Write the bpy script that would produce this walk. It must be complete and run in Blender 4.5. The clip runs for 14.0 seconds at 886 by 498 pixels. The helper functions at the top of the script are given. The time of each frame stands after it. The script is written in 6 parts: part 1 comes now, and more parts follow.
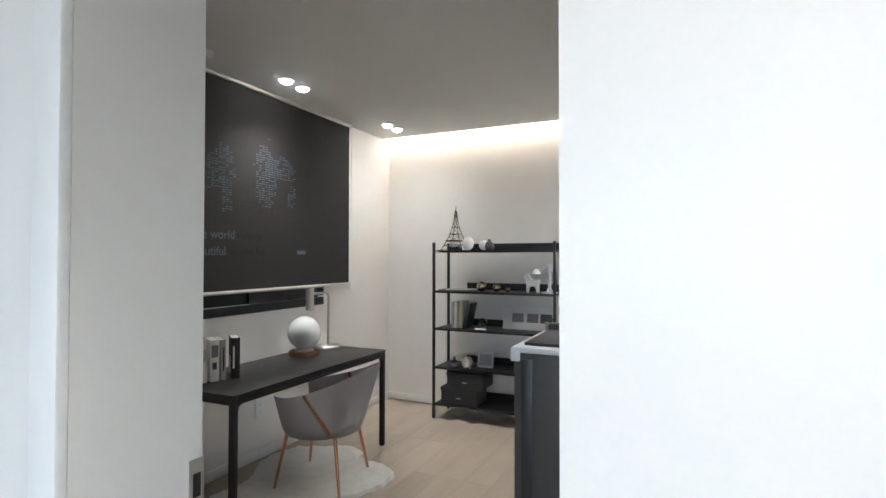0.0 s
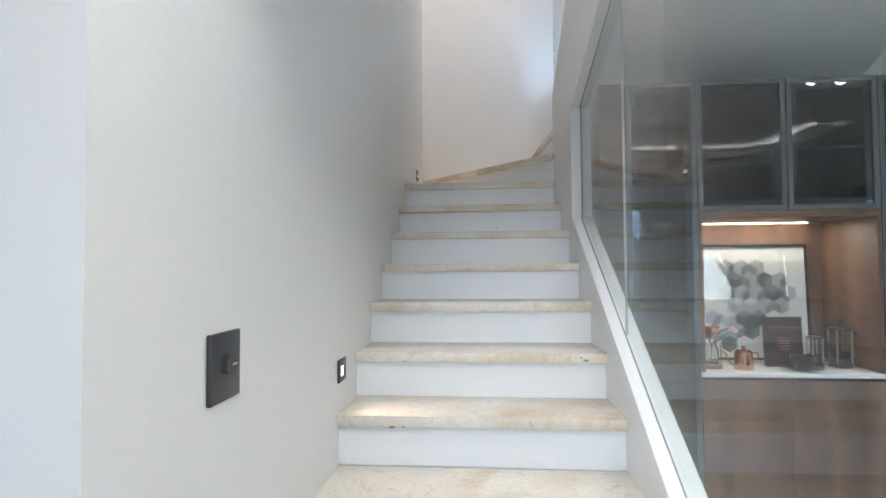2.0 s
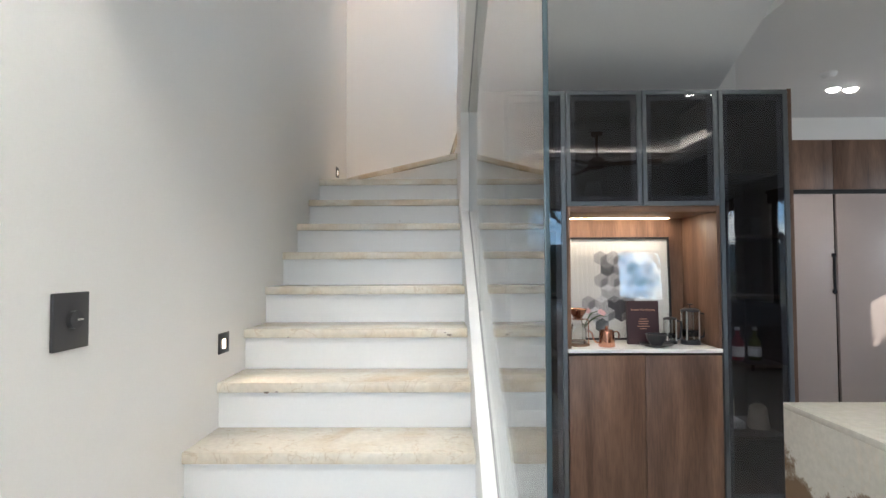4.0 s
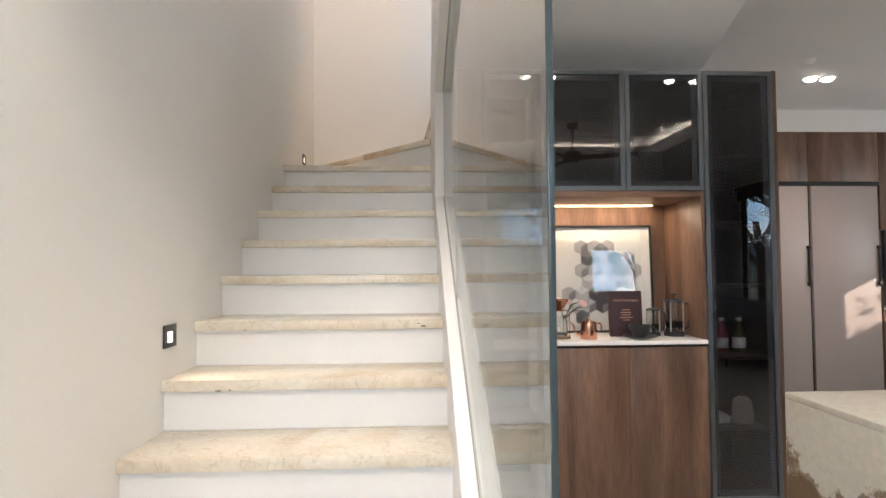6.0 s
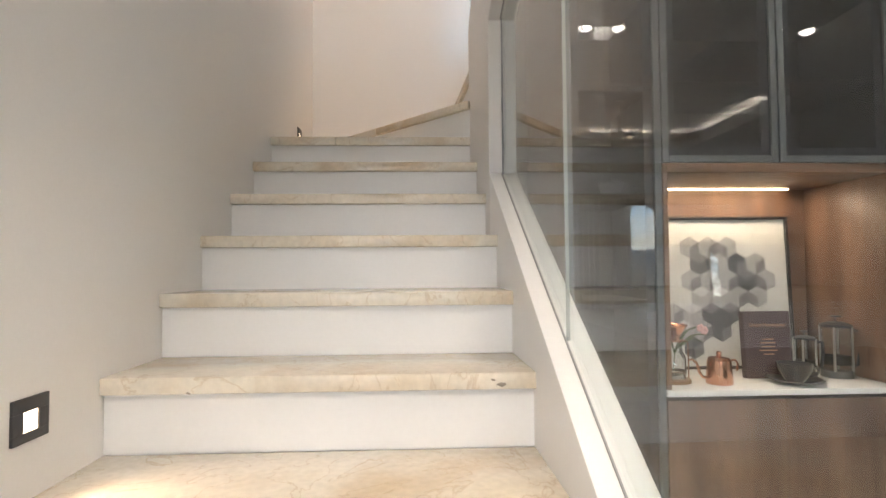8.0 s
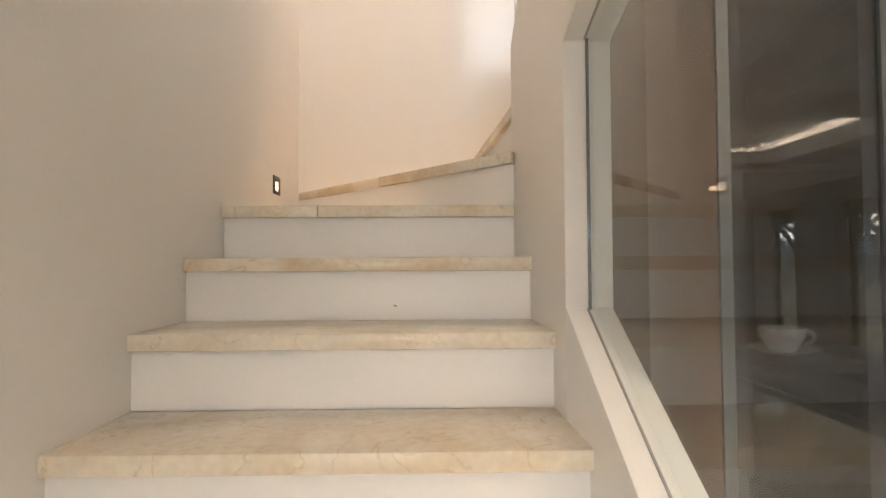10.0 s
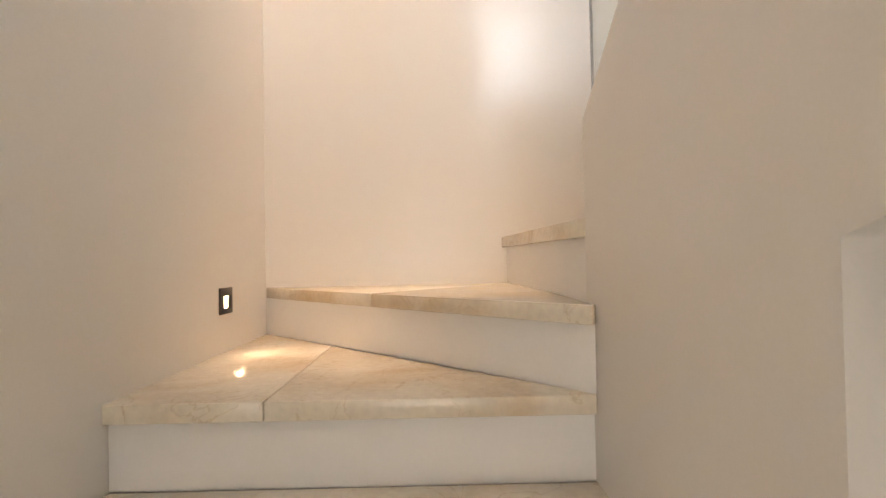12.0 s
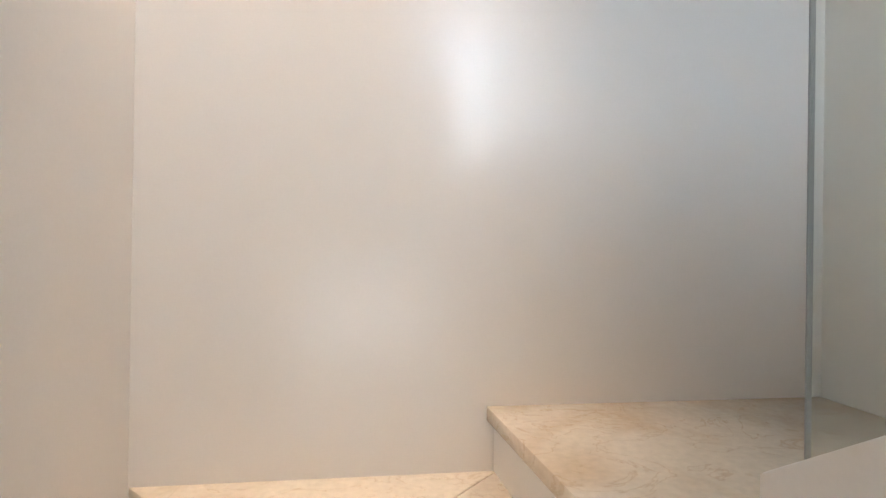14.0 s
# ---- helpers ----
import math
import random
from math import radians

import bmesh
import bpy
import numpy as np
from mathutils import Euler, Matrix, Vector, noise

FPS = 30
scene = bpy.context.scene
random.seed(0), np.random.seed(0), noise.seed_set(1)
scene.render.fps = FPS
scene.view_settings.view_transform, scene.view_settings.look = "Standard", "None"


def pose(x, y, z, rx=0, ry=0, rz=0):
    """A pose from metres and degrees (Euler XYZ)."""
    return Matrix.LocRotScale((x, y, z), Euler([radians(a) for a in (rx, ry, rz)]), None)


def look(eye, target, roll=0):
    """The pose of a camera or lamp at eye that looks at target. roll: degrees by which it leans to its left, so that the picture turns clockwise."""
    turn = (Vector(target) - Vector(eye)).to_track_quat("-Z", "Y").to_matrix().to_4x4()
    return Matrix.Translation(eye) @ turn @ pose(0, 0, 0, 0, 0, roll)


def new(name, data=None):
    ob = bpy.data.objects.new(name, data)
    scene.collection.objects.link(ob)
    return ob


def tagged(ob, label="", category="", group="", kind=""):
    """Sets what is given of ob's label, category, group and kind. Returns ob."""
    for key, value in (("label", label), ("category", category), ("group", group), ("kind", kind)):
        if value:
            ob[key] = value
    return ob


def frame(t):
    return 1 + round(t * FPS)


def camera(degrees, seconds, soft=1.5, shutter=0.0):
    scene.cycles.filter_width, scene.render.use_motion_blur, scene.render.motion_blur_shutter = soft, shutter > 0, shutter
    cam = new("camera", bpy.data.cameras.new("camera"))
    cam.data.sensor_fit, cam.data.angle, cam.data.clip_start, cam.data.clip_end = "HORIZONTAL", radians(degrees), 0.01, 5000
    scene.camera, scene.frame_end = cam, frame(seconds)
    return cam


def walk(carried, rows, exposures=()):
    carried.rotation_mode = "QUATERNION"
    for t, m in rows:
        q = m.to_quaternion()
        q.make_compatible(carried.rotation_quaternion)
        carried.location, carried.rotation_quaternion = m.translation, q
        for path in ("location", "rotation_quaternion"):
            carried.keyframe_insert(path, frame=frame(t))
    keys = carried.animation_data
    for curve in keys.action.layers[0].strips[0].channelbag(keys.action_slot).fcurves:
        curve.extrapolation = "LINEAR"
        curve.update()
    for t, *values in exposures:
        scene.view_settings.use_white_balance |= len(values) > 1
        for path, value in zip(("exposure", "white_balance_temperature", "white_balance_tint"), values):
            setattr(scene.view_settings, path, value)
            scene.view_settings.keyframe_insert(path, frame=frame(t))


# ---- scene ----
cam = camera(80.3, 14.0)
PATH = [
    (0, (-0.18, -0.571, 1.459), (-1.016, 1.245, 1.493), 0.1),
    (0.5, (0.044, -0.709, 1.441), (-0.647, 1.167, 1.493), -0.1),
    (1, (0.228, -0.764, 1.431), (-0.236, 1.182, 1.504), -0.3),
    (1.5, (0.395, -0.752, 1.422), (0.128, 1.229, 1.494), -0.7),
    (2, (0.536, -0.771, 1.428), (0.373, 1.221, 1.493), -0.4),
    (2.5, (0.697, -0.87, 1.421), (0.578, 1.126, 1.488), -0.3),
    (3, (0.82, -0.968, 1.413), (0.707, 1.027, 1.48), -0.3),
    (3.5, (0.894, -1.004, 1.399), (0.812, 0.993, 1.462), -0.2),
    (3.7, (0.924, -1.01, 1.381), (0.866, 0.988, 1.448), -0.2),
    (5.8, (0.927, -0.881, 1.301), (1.014, 1.116, 1.363), -0.3),
    (6, (0.92, -0.82, 1.292), (1.001, 1.178, 1.362), -0.4),
    (6.5, (0.847, -0.597, 1.267), (0.928, 1.4, 1.343), -0.5),
    (7, (0.78, -0.375, 1.245), (0.87, 1.621, 1.321), -0.5),
    (7.5, (0.757, -0.123, 1.304), (0.84, 1.874, 1.369), -0.4),
    (7.7, (0.747, -0.027, 1.307), (0.833, 1.97, 1.383), -0.4),
    (9.8, (0.716, 0.851, 1.73), (0.758, 2.85, 1.784), -0.3),
    (10, (0.708, 0.931, 1.777), (0.747, 2.929, 1.838), -0.3),
    (10.5, (0.696, 1.11, 1.902), (0.734, 3.108, 1.959), -0.4),
    (11, (0.702, 1.309, 2.008), (0.735, 3.308, 2.064), -0.6),
    (11.5, (0.68, 1.487, 2.121), (0.706, 3.486, 2.165), -0.9),
    (12, (0.671, 1.647, 2.255), (0.694, 3.647, 2.297), -1.1),
    (12.5, (0.674, 1.819, 2.361), (0.7, 3.818, 2.424), -0.6),
    (13, (0.669, 2.002, 2.481), (0.694, 4.002, 2.527), -0.7),
    (13.5, (0.616, 2.146, 2.629), (0.717, 4.143, 2.669), -0.4),
    (14, (0.595, 2.281, 2.769), (0.875, 4.262, 2.776), 0.8),
]
walk(cam, [(t, look(eye, target, roll)) for t, eye, target, roll in PATH],
     exposures=[(0, 0.60, 6150, 10), (0.5, 0.45, 6100, 10), (1.0, 0.25, 6000, 10), (1.5, 0.07, 5850, 10), (2.5, 0.08, 5950, 10), (3.7, 0.12, 6200, 10),
                (5.8, 0.24, 7050, 15), (7.7, 0.20, 7150, 16), (9.8, 0.52, 8300, 19), (12, 0.52, 8450, 20), (14, 0.38, 6900, 14)])


# ---- world, sun and large lights ----
SUN_DIR = Vector((-1.0, 0.86, -0.46)).normalized()
world = bpy.data.worlds.new("sky")
scene.world = world
world.use_nodes = True
wn = world.node_tree
sky = wn.nodes.new("ShaderNodeTexSky")
sky.sky_type, sky.sun_disc = "NISHITA", False
sky.sun_elevation = math.asin(-SUN_DIR.z)
sky.sun_rotation = math.atan2(-SUN_DIR.x, -SUN_DIR.y)
wn.links.new(sky.outputs[0], wn.nodes["Background"].inputs[0])
wn.nodes["Background"].inputs[1].default_value = 0.15


def lamp(name, kind, m, watts, color, **kw):
    data = bpy.data.lights.new(name, kind)
    data.energy, data.color = watts, color
    for key, value in kw.items():
        if key == "size":
            data.shape, data.size, data.size_y = "RECTANGLE", value[0], value[1]
        elif key == "cone":
            data.spot_size, data.spot_blend = radians(value), kw.get("blend", 1.0)
        elif key == "radius":
            data.shadow_soft_size = value
        elif key == "angle":
            data.angle = radians(value)
    ob = new(name, data)
    ob.matrix_world = m
    return ob


WARM = (1.0, 0.78, 0.56)
NEUTRAL = (1.0, 0.95, 0.88)
DAY = (0.86, 0.93, 1.0)
TOP = 5.55
lamp("sun", "SUN", look((0, 0, 10), Vector((0, 0, 10)) + SUN_DIR), 5.0, (1, 0.93, 0.82), angle=0.5)
# daylight in the window openings of the living room and the upper floor
# the front lamp fills an assumed wide window, kept out of reflections
lamp("daylight_front", "AREA", look((-0.35, -5.9, 1.5), (-0.2, 0, 1.2)), 64, (0.88, 0.94, 1.0), size=(3.4, 1.6))
lamp("daylight_upper", "AREA", look((1.55, -0.27, 4.35), (1.4, 3.7, 3.7)), 20, (0.66, 0.82, 1.0), size=(0.42, 1.5))
# fill added in the unseen kitchen opening to lift the ceiling
lamp("daylight_kitchen_fill", "AREA", look((6.46, 2.185, 1.72), (3.2, 1.4, 2.3)), 18, (0.84, 0.92, 1.0), size=(0.44, 0.5))
# lamps of the place
lamp("stair_downlight_upper", "SPOT", look((0.47, 3.2, TOP - 0.02), (0.44, 3.71, 3.75)), 430, (1.0, 0.755, 0.56), cone=50, radius=0.04)
lamp("stair_downlight_lower", "SPOT", look((0.5, 0.9, TOP - 0.02), (0.45, 1.15, 1.0)), 66, (1.0, 0.80, 0.60), cone=110, radius=0.04)
lamp("step_glow_lower", "SPOT", look((0.045, 1.137, 1.035), (0.24, 1.11, 0.90)), 2.2, WARM, cone=105, radius=0.012)
lamp("step_glow_upper", "SPOT", look((0.045, 3.31, 2.125), (0.19, 3.24, 1.98)), 2.0, WARM, cone=96, radius=0.012)
lamp("office_downlight", "SPOT", look((-2.67, 2.34, 2.66), (-2.2, 2.34, 0)), 62, NEUTRAL, cone=130, radius=0.05)
lamp("office_downlight", "SPOT", look((-2.66, 3.68, 2.66), (-2.1, 3.5, 0)), 30, NEUTRAL, cone=130, radius=0.05)
lamp("office_downlight", "SPOT", look((-0.9, 3.3, 2.66), (-1.5, 2.8, 0)), 70, NEUTRAL, cone=130, radius=0.05)
lamp("kitchen_downlight", "SPOT", look((3.88, 2.93, 2.66), (3.88, 2.9, 0)), 60, NEUTRAL, cone=130, radius=0.05)
# added fill over the hall, its fixtures unseen, to brighten treads and jamb
lamp("hall_fill", "SPOT", look((0.99, -0.9, 2.66), (0.7, -0.2, 0)), 96, NEUTRAL, cone=140, radius=0.05)
lamp("hall_downlight_front", "SPOT", look((0.45, -0.22, 2.655), (0.45, -0.22, 0)), 30, NEUTRAL, cone=112, blend=0.3, radius=0.03)
lamp("niche_strip", "AREA", look((1.95, 2.21, 1.645), (1.95, 2.12, 0.9)), 3.2, (1.0, 0.84, 0.66), size=(0.68, 0.02))
lamp("island_downlight", "SPOT", look((2.87, 0.79, 2.655), (2.87, 0.79, 0)), 12, NEUTRAL, cone=130, radius=0.05)
lamp("cabinet_downlight", "SPOT", look((1.83, 0.62, 2.735), (1.83, 0.8, 0)), 66, NEUTRAL, cone=130, radius=0.05)


# ---- materials ----
def mat(name, color, rough=0.5, metal=0.0, spec=0.5, var=0.06, scale=6.0, fine=90.0, bump=0.02, trans=0.0, ior=1.45,
        emit=None, power=0.0, coat=0.0, stretch=(1, 1, 1)):
    """A surface with blotches and grain: var is how far the colour strays, bump its fine relief."""
    m = bpy.data.materials.new(name)
    m.use_nodes = True
    nt = m.node_tree
    b = nt.nodes["Principled BSDF"]
    b.inputs["Roughness"].default_value = rough
    b.inputs["Metallic"].default_value = metal
    b.inputs["Specular IOR Level"].default_value = spec
    b.inputs["IOR"].default_value = ior
    b.inputs["Transmission Weight"].default_value = trans
    b.inputs["Coat Weight"].default_value = coat
    b.inputs["Base Color"].default_value = (*color, 1)
    if emit:
        b.inputs["Emission Color"].default_value = (*emit, 1)
        b.inputs["Emission Strength"].default_value = power
    if var or bump:
        tc = nt.nodes.new("ShaderNodeTexCoord")
        mp = nt.nodes.new("ShaderNodeMapping")
        mp.inputs["Scale"].default_value = stretch
        nt.links.new(tc.outputs["Object"], mp.inputs["Vector"])
        n1 = nt.nodes.new("ShaderNodeTexNoise")
        n1.inputs["Scale"].default_value, n1.inputs["Detail"].default_value = scale, 5
        n2 = nt.nodes.new("ShaderNodeTexNoise")
        n2.inputs["Scale"].default_value, n2.inputs["Detail"].default_value = fine, 3
        for n in (n1, n2):
            nt.links.new(mp.outputs[0], n.inputs["Vector"])
        if var:
            add = nt.nodes.new("ShaderNodeMath")
            add.operation = "ADD"
            nt.links.new(n1.outputs[0], add.inputs[0])
            nt.links.new(n2.outputs[0], add.inputs[1])
            ramp = nt.nodes.new("ShaderNodeMapRange")
            ramp.inputs["From Min"].default_value, ramp.inputs["From Max"].default_value = 0.6, 1.4
            nt.links.new(add.outputs[0], ramp.inputs["Value"])
            mix = nt.nodes.new("ShaderNodeMix")
            mix.data_type = "RGBA"
            mix.inputs[6].default_value = (*[c * (1 - var) for c in color], 1)
            mix.inputs[7].default_value = (*[min(1, c * (1 + var)) for c in color], 1)
            nt.links.new(ramp.outputs[0], mix.inputs[0])
            nt.links.new(mix.outputs[2], b.inputs["Base Color"])
            rr = nt.nodes.new("ShaderNodeMapRange")
            rr.inputs["To Min"].default_value, rr.inputs["To Max"].default_value = max(0, rough - 0.06), min(1, rough + 0.06)
            nt.links.new(n1.outputs[0], rr.inputs["Value"])
            if rough > 0.12:
                nt.links.new(rr.outputs[0], b.inputs["Roughness"])
        if bump:
            bp = nt.nodes.new("ShaderNodeBump")
            bp.inputs["Strength"].default_value, bp.inputs["Distance"].default_value = bump, 0.01
            nt.links.new(n2.outputs[0], bp.inputs["Height"])
            nt.links.new(bp.outputs[0], b.inputs["Normal"])
    return m


def ramp_node(nt, stops):
    r = nt.nodes.new("ShaderNodeValToRGB")
    el = r.color_ramp.elements
    while len(el) < len(stops):
        el.new(0.5)
    for e, (p, c) in zip(el, stops):
        e.position, e.color = p, (*c, 1)
    return r


def marble(name, base, cloud, vein, scale=2.2, rough=0.22, width=0.03, blot=(0.45, 0.75)):
    """Polished stone: clouds, thin winding veins and a shift from slab to slab."""
    m = bpy.data.materials.new(name)
    m.use_nodes = True
    nt = m.node_tree
    b = nt.nodes["Principled BSDF"]
    tc = nt.nodes.new("ShaderNodeTexCoord")
    info = nt.nodes.new("ShaderNodeObjectInfo")
    sh = nt.nodes.new("ShaderNodeVectorMath")
    sh.operation = "MULTIPLY_ADD"
    sh.inputs[1].default_value = (7, 11, 5)
    nt.links.new(info.outputs["Random"], sh.inputs[0])
    nt.links.new(tc.outputs["Object"], sh.inputs[2])
    n1 = nt.nodes.new("ShaderNodeTexNoise")
    n1.inputs["Scale"].default_value, n1.inputs["Detail"].default_value, n1.inputs["Distortion"].default_value = scale, 8, 0.8
    n2 = nt.nodes.new("ShaderNodeTexNoise")
    n2.inputs["Scale"].default_value, n2.inputs["Detail"].default_value, n2.inputs["Distortion"].default_value = scale * 1.7, 6, 1.6
    n3 = nt.nodes.new("ShaderNodeTexNoise")
    n3.inputs["Scale"].default_value, n3.inputs["Detail"].default_value = 55, 4
    for n in (n1, n2, n3):
        nt.links.new(sh.outputs[0], n.inputs["Vector"])
    r1 = ramp_node(nt, [(blot[0], base), (blot[1], cloud)])
    nt.links.new(n1.outputs[0], r1.inputs[0])
    r2 = ramp_node(nt, [(0.5 - width, (0, 0, 0)), (0.5, (0.5, 0.5, 0.5)), (0.5 + width, (0, 0, 0))])
    nt.links.new(n2.outputs[0], r2.inputs[0])
    mx = nt.nodes.new("ShaderNodeMix")
    mx.data_type = "RGBA"
    mx.inputs[7].default_value = (*vein, 1)
    nt.links.new(r2.outputs[0], mx.inputs[0])
    nt.links.new(r1.outputs[0], mx.inputs[6])
    g = nt.nodes.new("ShaderNodeMix")
    g.data_type, g.blend_type = "RGBA", "MULTIPLY"
    g.inputs[0].default_value = 0.25
    nt.links.new(mx.outputs[2], g.inputs[6])
    nt.links.new(n3.outputs[0], g.inputs[7])
    nt.links.new(g.outputs[2], b.inputs["Base Color"])
    rr = nt.nodes.new("ShaderNodeMapRange")
    rr.inputs["To Min"].default_value, rr.inputs["To Max"].default_value = rough - 0.05, rough + 0.1
    nt.links.new(n1.outputs[0], rr.inputs["Value"])
    nt.links.new(rr.outputs[0], b.inputs["Roughness"])
    return m


def wood(name, dark, light, axis="z", scale=5.0, rough=0.45, shift=True, pores=0.5):
    """Veneer: long grain along one axis, fine pores, and a shift from board to board."""
    m = bpy.data.materials.new(name)
    m.use_nodes = True
    nt = m.node_tree
    b = nt.nodes["Principled BSDF"]
    b.inputs["Roughness"].default_value = rough
    tc = nt.nodes.new("ShaderNodeTexCoord")
    mp = nt.nodes.new("ShaderNodeMapping")
    st = {"x": (0.12, 1, 1), "y": (1, 0.12, 1), "z": (1, 1, 0.09)}[axis]
    mp.inputs["Scale"].default_value = st
    src = tc.outputs["Object"]
    if shift:
        info = nt.nodes.new("ShaderNodeObjectInfo")
        sh = nt.nodes.new("ShaderNodeVectorMath")
        sh.operation = "MULTIPLY_ADD"
        sh.inputs[1].default_value = (9, 13, 4)
        nt.links.new(info.outputs["Random"], sh.inputs[0])
        nt.links.new(src, sh.inputs[2])
        src = sh.outputs[0]
    nt.links.new(src, mp.inputs["Vector"])
    n1 = nt.nodes.new("ShaderNodeTexNoise")
    n1.inputs["Scale"].default_value, n1.inputs["Detail"].default_value, n1.inputs["Distortion"].default_value = scale, 7, 1.2
    n2 = nt.nodes.new("ShaderNodeTexNoise")
    n2.inputs["Scale"].default_value, n2.inputs["Detail"].default_value = scale * 22, 3
    for n in (n1, n2):
        nt.links.new(mp.outputs[0], n.inputs["Vector"])
    mid = [(a + c) / 2 for a, c in zip(dark, light)]
    r = ramp_node(nt, [(0.3, dark), (0.5, mid), (0.72, light)])
    nt.links.new(n1.outputs[0], r.inputs[0])
    mx = nt.nodes.new("ShaderNodeMix")
    mx.data_type, mx.blend_type = "RGBA", "MULTIPLY"
    mx.inputs[0].default_value = pores
    nt.links.new(r.outputs[0], mx.inputs[6])
    r2 = ramp_node(nt, [(0.35, (0.55, 0.55, 0.55)), (0.6, (1, 1, 1))])
    nt.links.new(n2.outputs[0], r2.inputs[0])
    nt.links.new(r2.outputs[0], mx.inputs[7])
    nt.links.new(mx.outputs[2], b.inputs["Base Color"])
    bp = nt.nodes.new("ShaderNodeBump")
    bp.inputs["Strength"].default_value, bp.inputs["Distance"].default_value = 0.08, 0.004
    nt.links.new(n2.outputs[0], bp.inputs["Height"])
    nt.links.new(bp.outputs[0], b.inputs["Normal"])
    return m


def sheet_glass(name, tint, face_on):
    """Flat glass: a tinted clear body under a sharp surface gloss."""
    m = bpy.data.materials.new(name)
    m.use_nodes = True
    nt = m.node_tree
    nt.nodes.remove(nt.nodes["Principled BSDF"])
    clear = nt.nodes.new("ShaderNodeBsdfTransparent")
    clear.inputs[0].default_value = (*tint, 1)
    gloss = nt.nodes.new("ShaderNodeBsdfGlossy")
    gloss.inputs["Roughness"].default_value = 0.0
    lw = nt.nodes.new("ShaderNodeLayerWeight")
    lw.inputs["Blend"].default_value = 0.5
    pw = nt.nodes.new("ShaderNodeMath")
    pw.operation, pw.inputs[1].default_value = "POWER", 5
    fr = nt.nodes.new("ShaderNodeMapRange")
    fr.inputs["To Min"].default_value, fr.inputs["To Max"].default_value = face_on, 1.0
    nt.links.new(lw.outputs["Facing"], pw.inputs[0])
    nt.links.new(pw.outputs[0], fr.inputs["Value"])
    mx = nt.nodes.new("ShaderNodeMixShader")
    nt.links.new(fr.outputs[0], mx.inputs[0])
    nt.links.new(clear.outputs[0], mx.inputs[1])
    nt.links.new(gloss.outputs[0], mx.inputs[2])
    nt.links.new(mx.outputs[0], nt.nodes["Material Output"].inputs["Surface"])
    return m


M_WALL = mat("wall_paint", (0.80, 0.785, 0.76), 0.345, var=0.02, scale=1.5, fine=160, bump=0.012)
M_SATIN = mat("satin_wall_paint", (0.80, 0.785, 0.76), 0.23, spec=0.75, var=0.02, scale=1.5, fine=160, bump=0.012)
M_CEIL = mat("ceiling_paint", (0.80, 0.80, 0.795), 0.8, var=0.02, scale=2, bump=0.01)
M_TRIM = mat("trim_paint", (0.82, 0.82, 0.81), 0.35, var=0.015, bump=0.005)
M_RISER = mat("riser_paint", (0.83, 0.83, 0.82), 0.37, var=0.02, scale=4, bump=0.01)
M_MARBLE = marble("beige_marble", (0.86, 0.79, 0.67), (0.73, 0.59, 0.42), (0.60, 0.45, 0.29), 2.6, 0.13, 0.010, (0.46, 0.69))
M_ISLAND = marble("island_marble", (0.58, 0.56, 0.50), (0.30, 0.23, 0.15), (0.60, 0.54, 0.44), 1.5, 0.15, 0.010, (0.60, 0.64))
nt = M_ISLAND.node_tree
bs = nt.nodes["Principled BSDF"]
src = bs.inputs["Base Color"].links[0].from_socket
tc = nt.nodes.new("ShaderNodeTexCoord")
sp = nt.nodes.new("ShaderNodeSeparateXYZ")
nz = nt.nodes.new("ShaderNodeTexNoise")
nz.inputs["Scale"].default_value, nz.inputs["Detail"].default_value, nz.inputs["Roughness"].default_value = 4.5, 9, 0.68
ad = nt.nodes.new("ShaderNodeMath")
ad.operation, ad.inputs[1].default_value = "MULTIPLY_ADD", -0.75
band = ramp_node(nt, [(0.30, (1, 1, 1)), (0.335, (0.75, 0.75, 0.75)), (0.36, (0, 0, 0))])
mx = nt.nodes.new("ShaderNodeMix")
mx.data_type = "RGBA"
mx.inputs[7].default_value = (0.17, 0.12, 0.075, 1)
for a, b in ((tc.outputs["Object"], sp.inputs[0]), (tc.outputs["Object"], nz.inputs["Vector"]), (nz.outputs[0], ad.inputs[0]), (sp.outputs[2], ad.inputs[2]),
             (ad.outputs[0], band.inputs[0]), (band.outputs[0], mx.inputs[0]), (src, mx.inputs[6]), (mx.outputs[2], bs.inputs["Base Color"])):
    nt.links.new(a, b)
M_WALNUT = wood("walnut", (0.085, 0.042, 0.026), (0.27, 0.155, 0.10), "z", 5.5)
M_WALNUT_X = wood("walnut_level", (0.085, 0.042, 0.026), (0.27, 0.155, 0.10), "x", 5.5)
M_OAK = wood("pale_oak", (0.37, 0.31, 0.24), (0.45, 0.385, 0.31), "y", 3.0, 0.4, pores=0.1)
M_LOG = wood("log_slice", (0.14, 0.07, 0.04), (0.32, 0.18, 0.10), "x", 18, 0.6)
M_BLACK = mat("black_powder_coat", (0.014, 0.014, 0.015), 0.42, var=0.15, fine=300, bump=0.03)
M_DESKTOP = mat("black_laminate", (0.012, 0.0115, 0.011), 0.40, var=0.2, fine=200, bump=0.02)
M_FRAME = mat("grey_blue_aluminium", (0.17, 0.185, 0.20), 0.34, metal=0.75, var=0.05, fine=200, bump=0.0)
M_STEEL = mat("brushed_steel", (0.55, 0.53, 0.50), 0.35, metal=1.0, var=0.06, fine=150, bump=0.01)
M_COPPER = mat("copper", (0.62, 0.31, 0.21), 0.18, metal=1.0, var=0.06, fine=40, bump=0.0)
M_BRASS = mat("polished_gold", (0.62, 0.50, 0.33), 0.08, metal=1.0, var=0.03, bump=0.0)
M_CLEAR = sheet_glass("clear_glass", (0.955, 0.985, 0.98), 0.045)
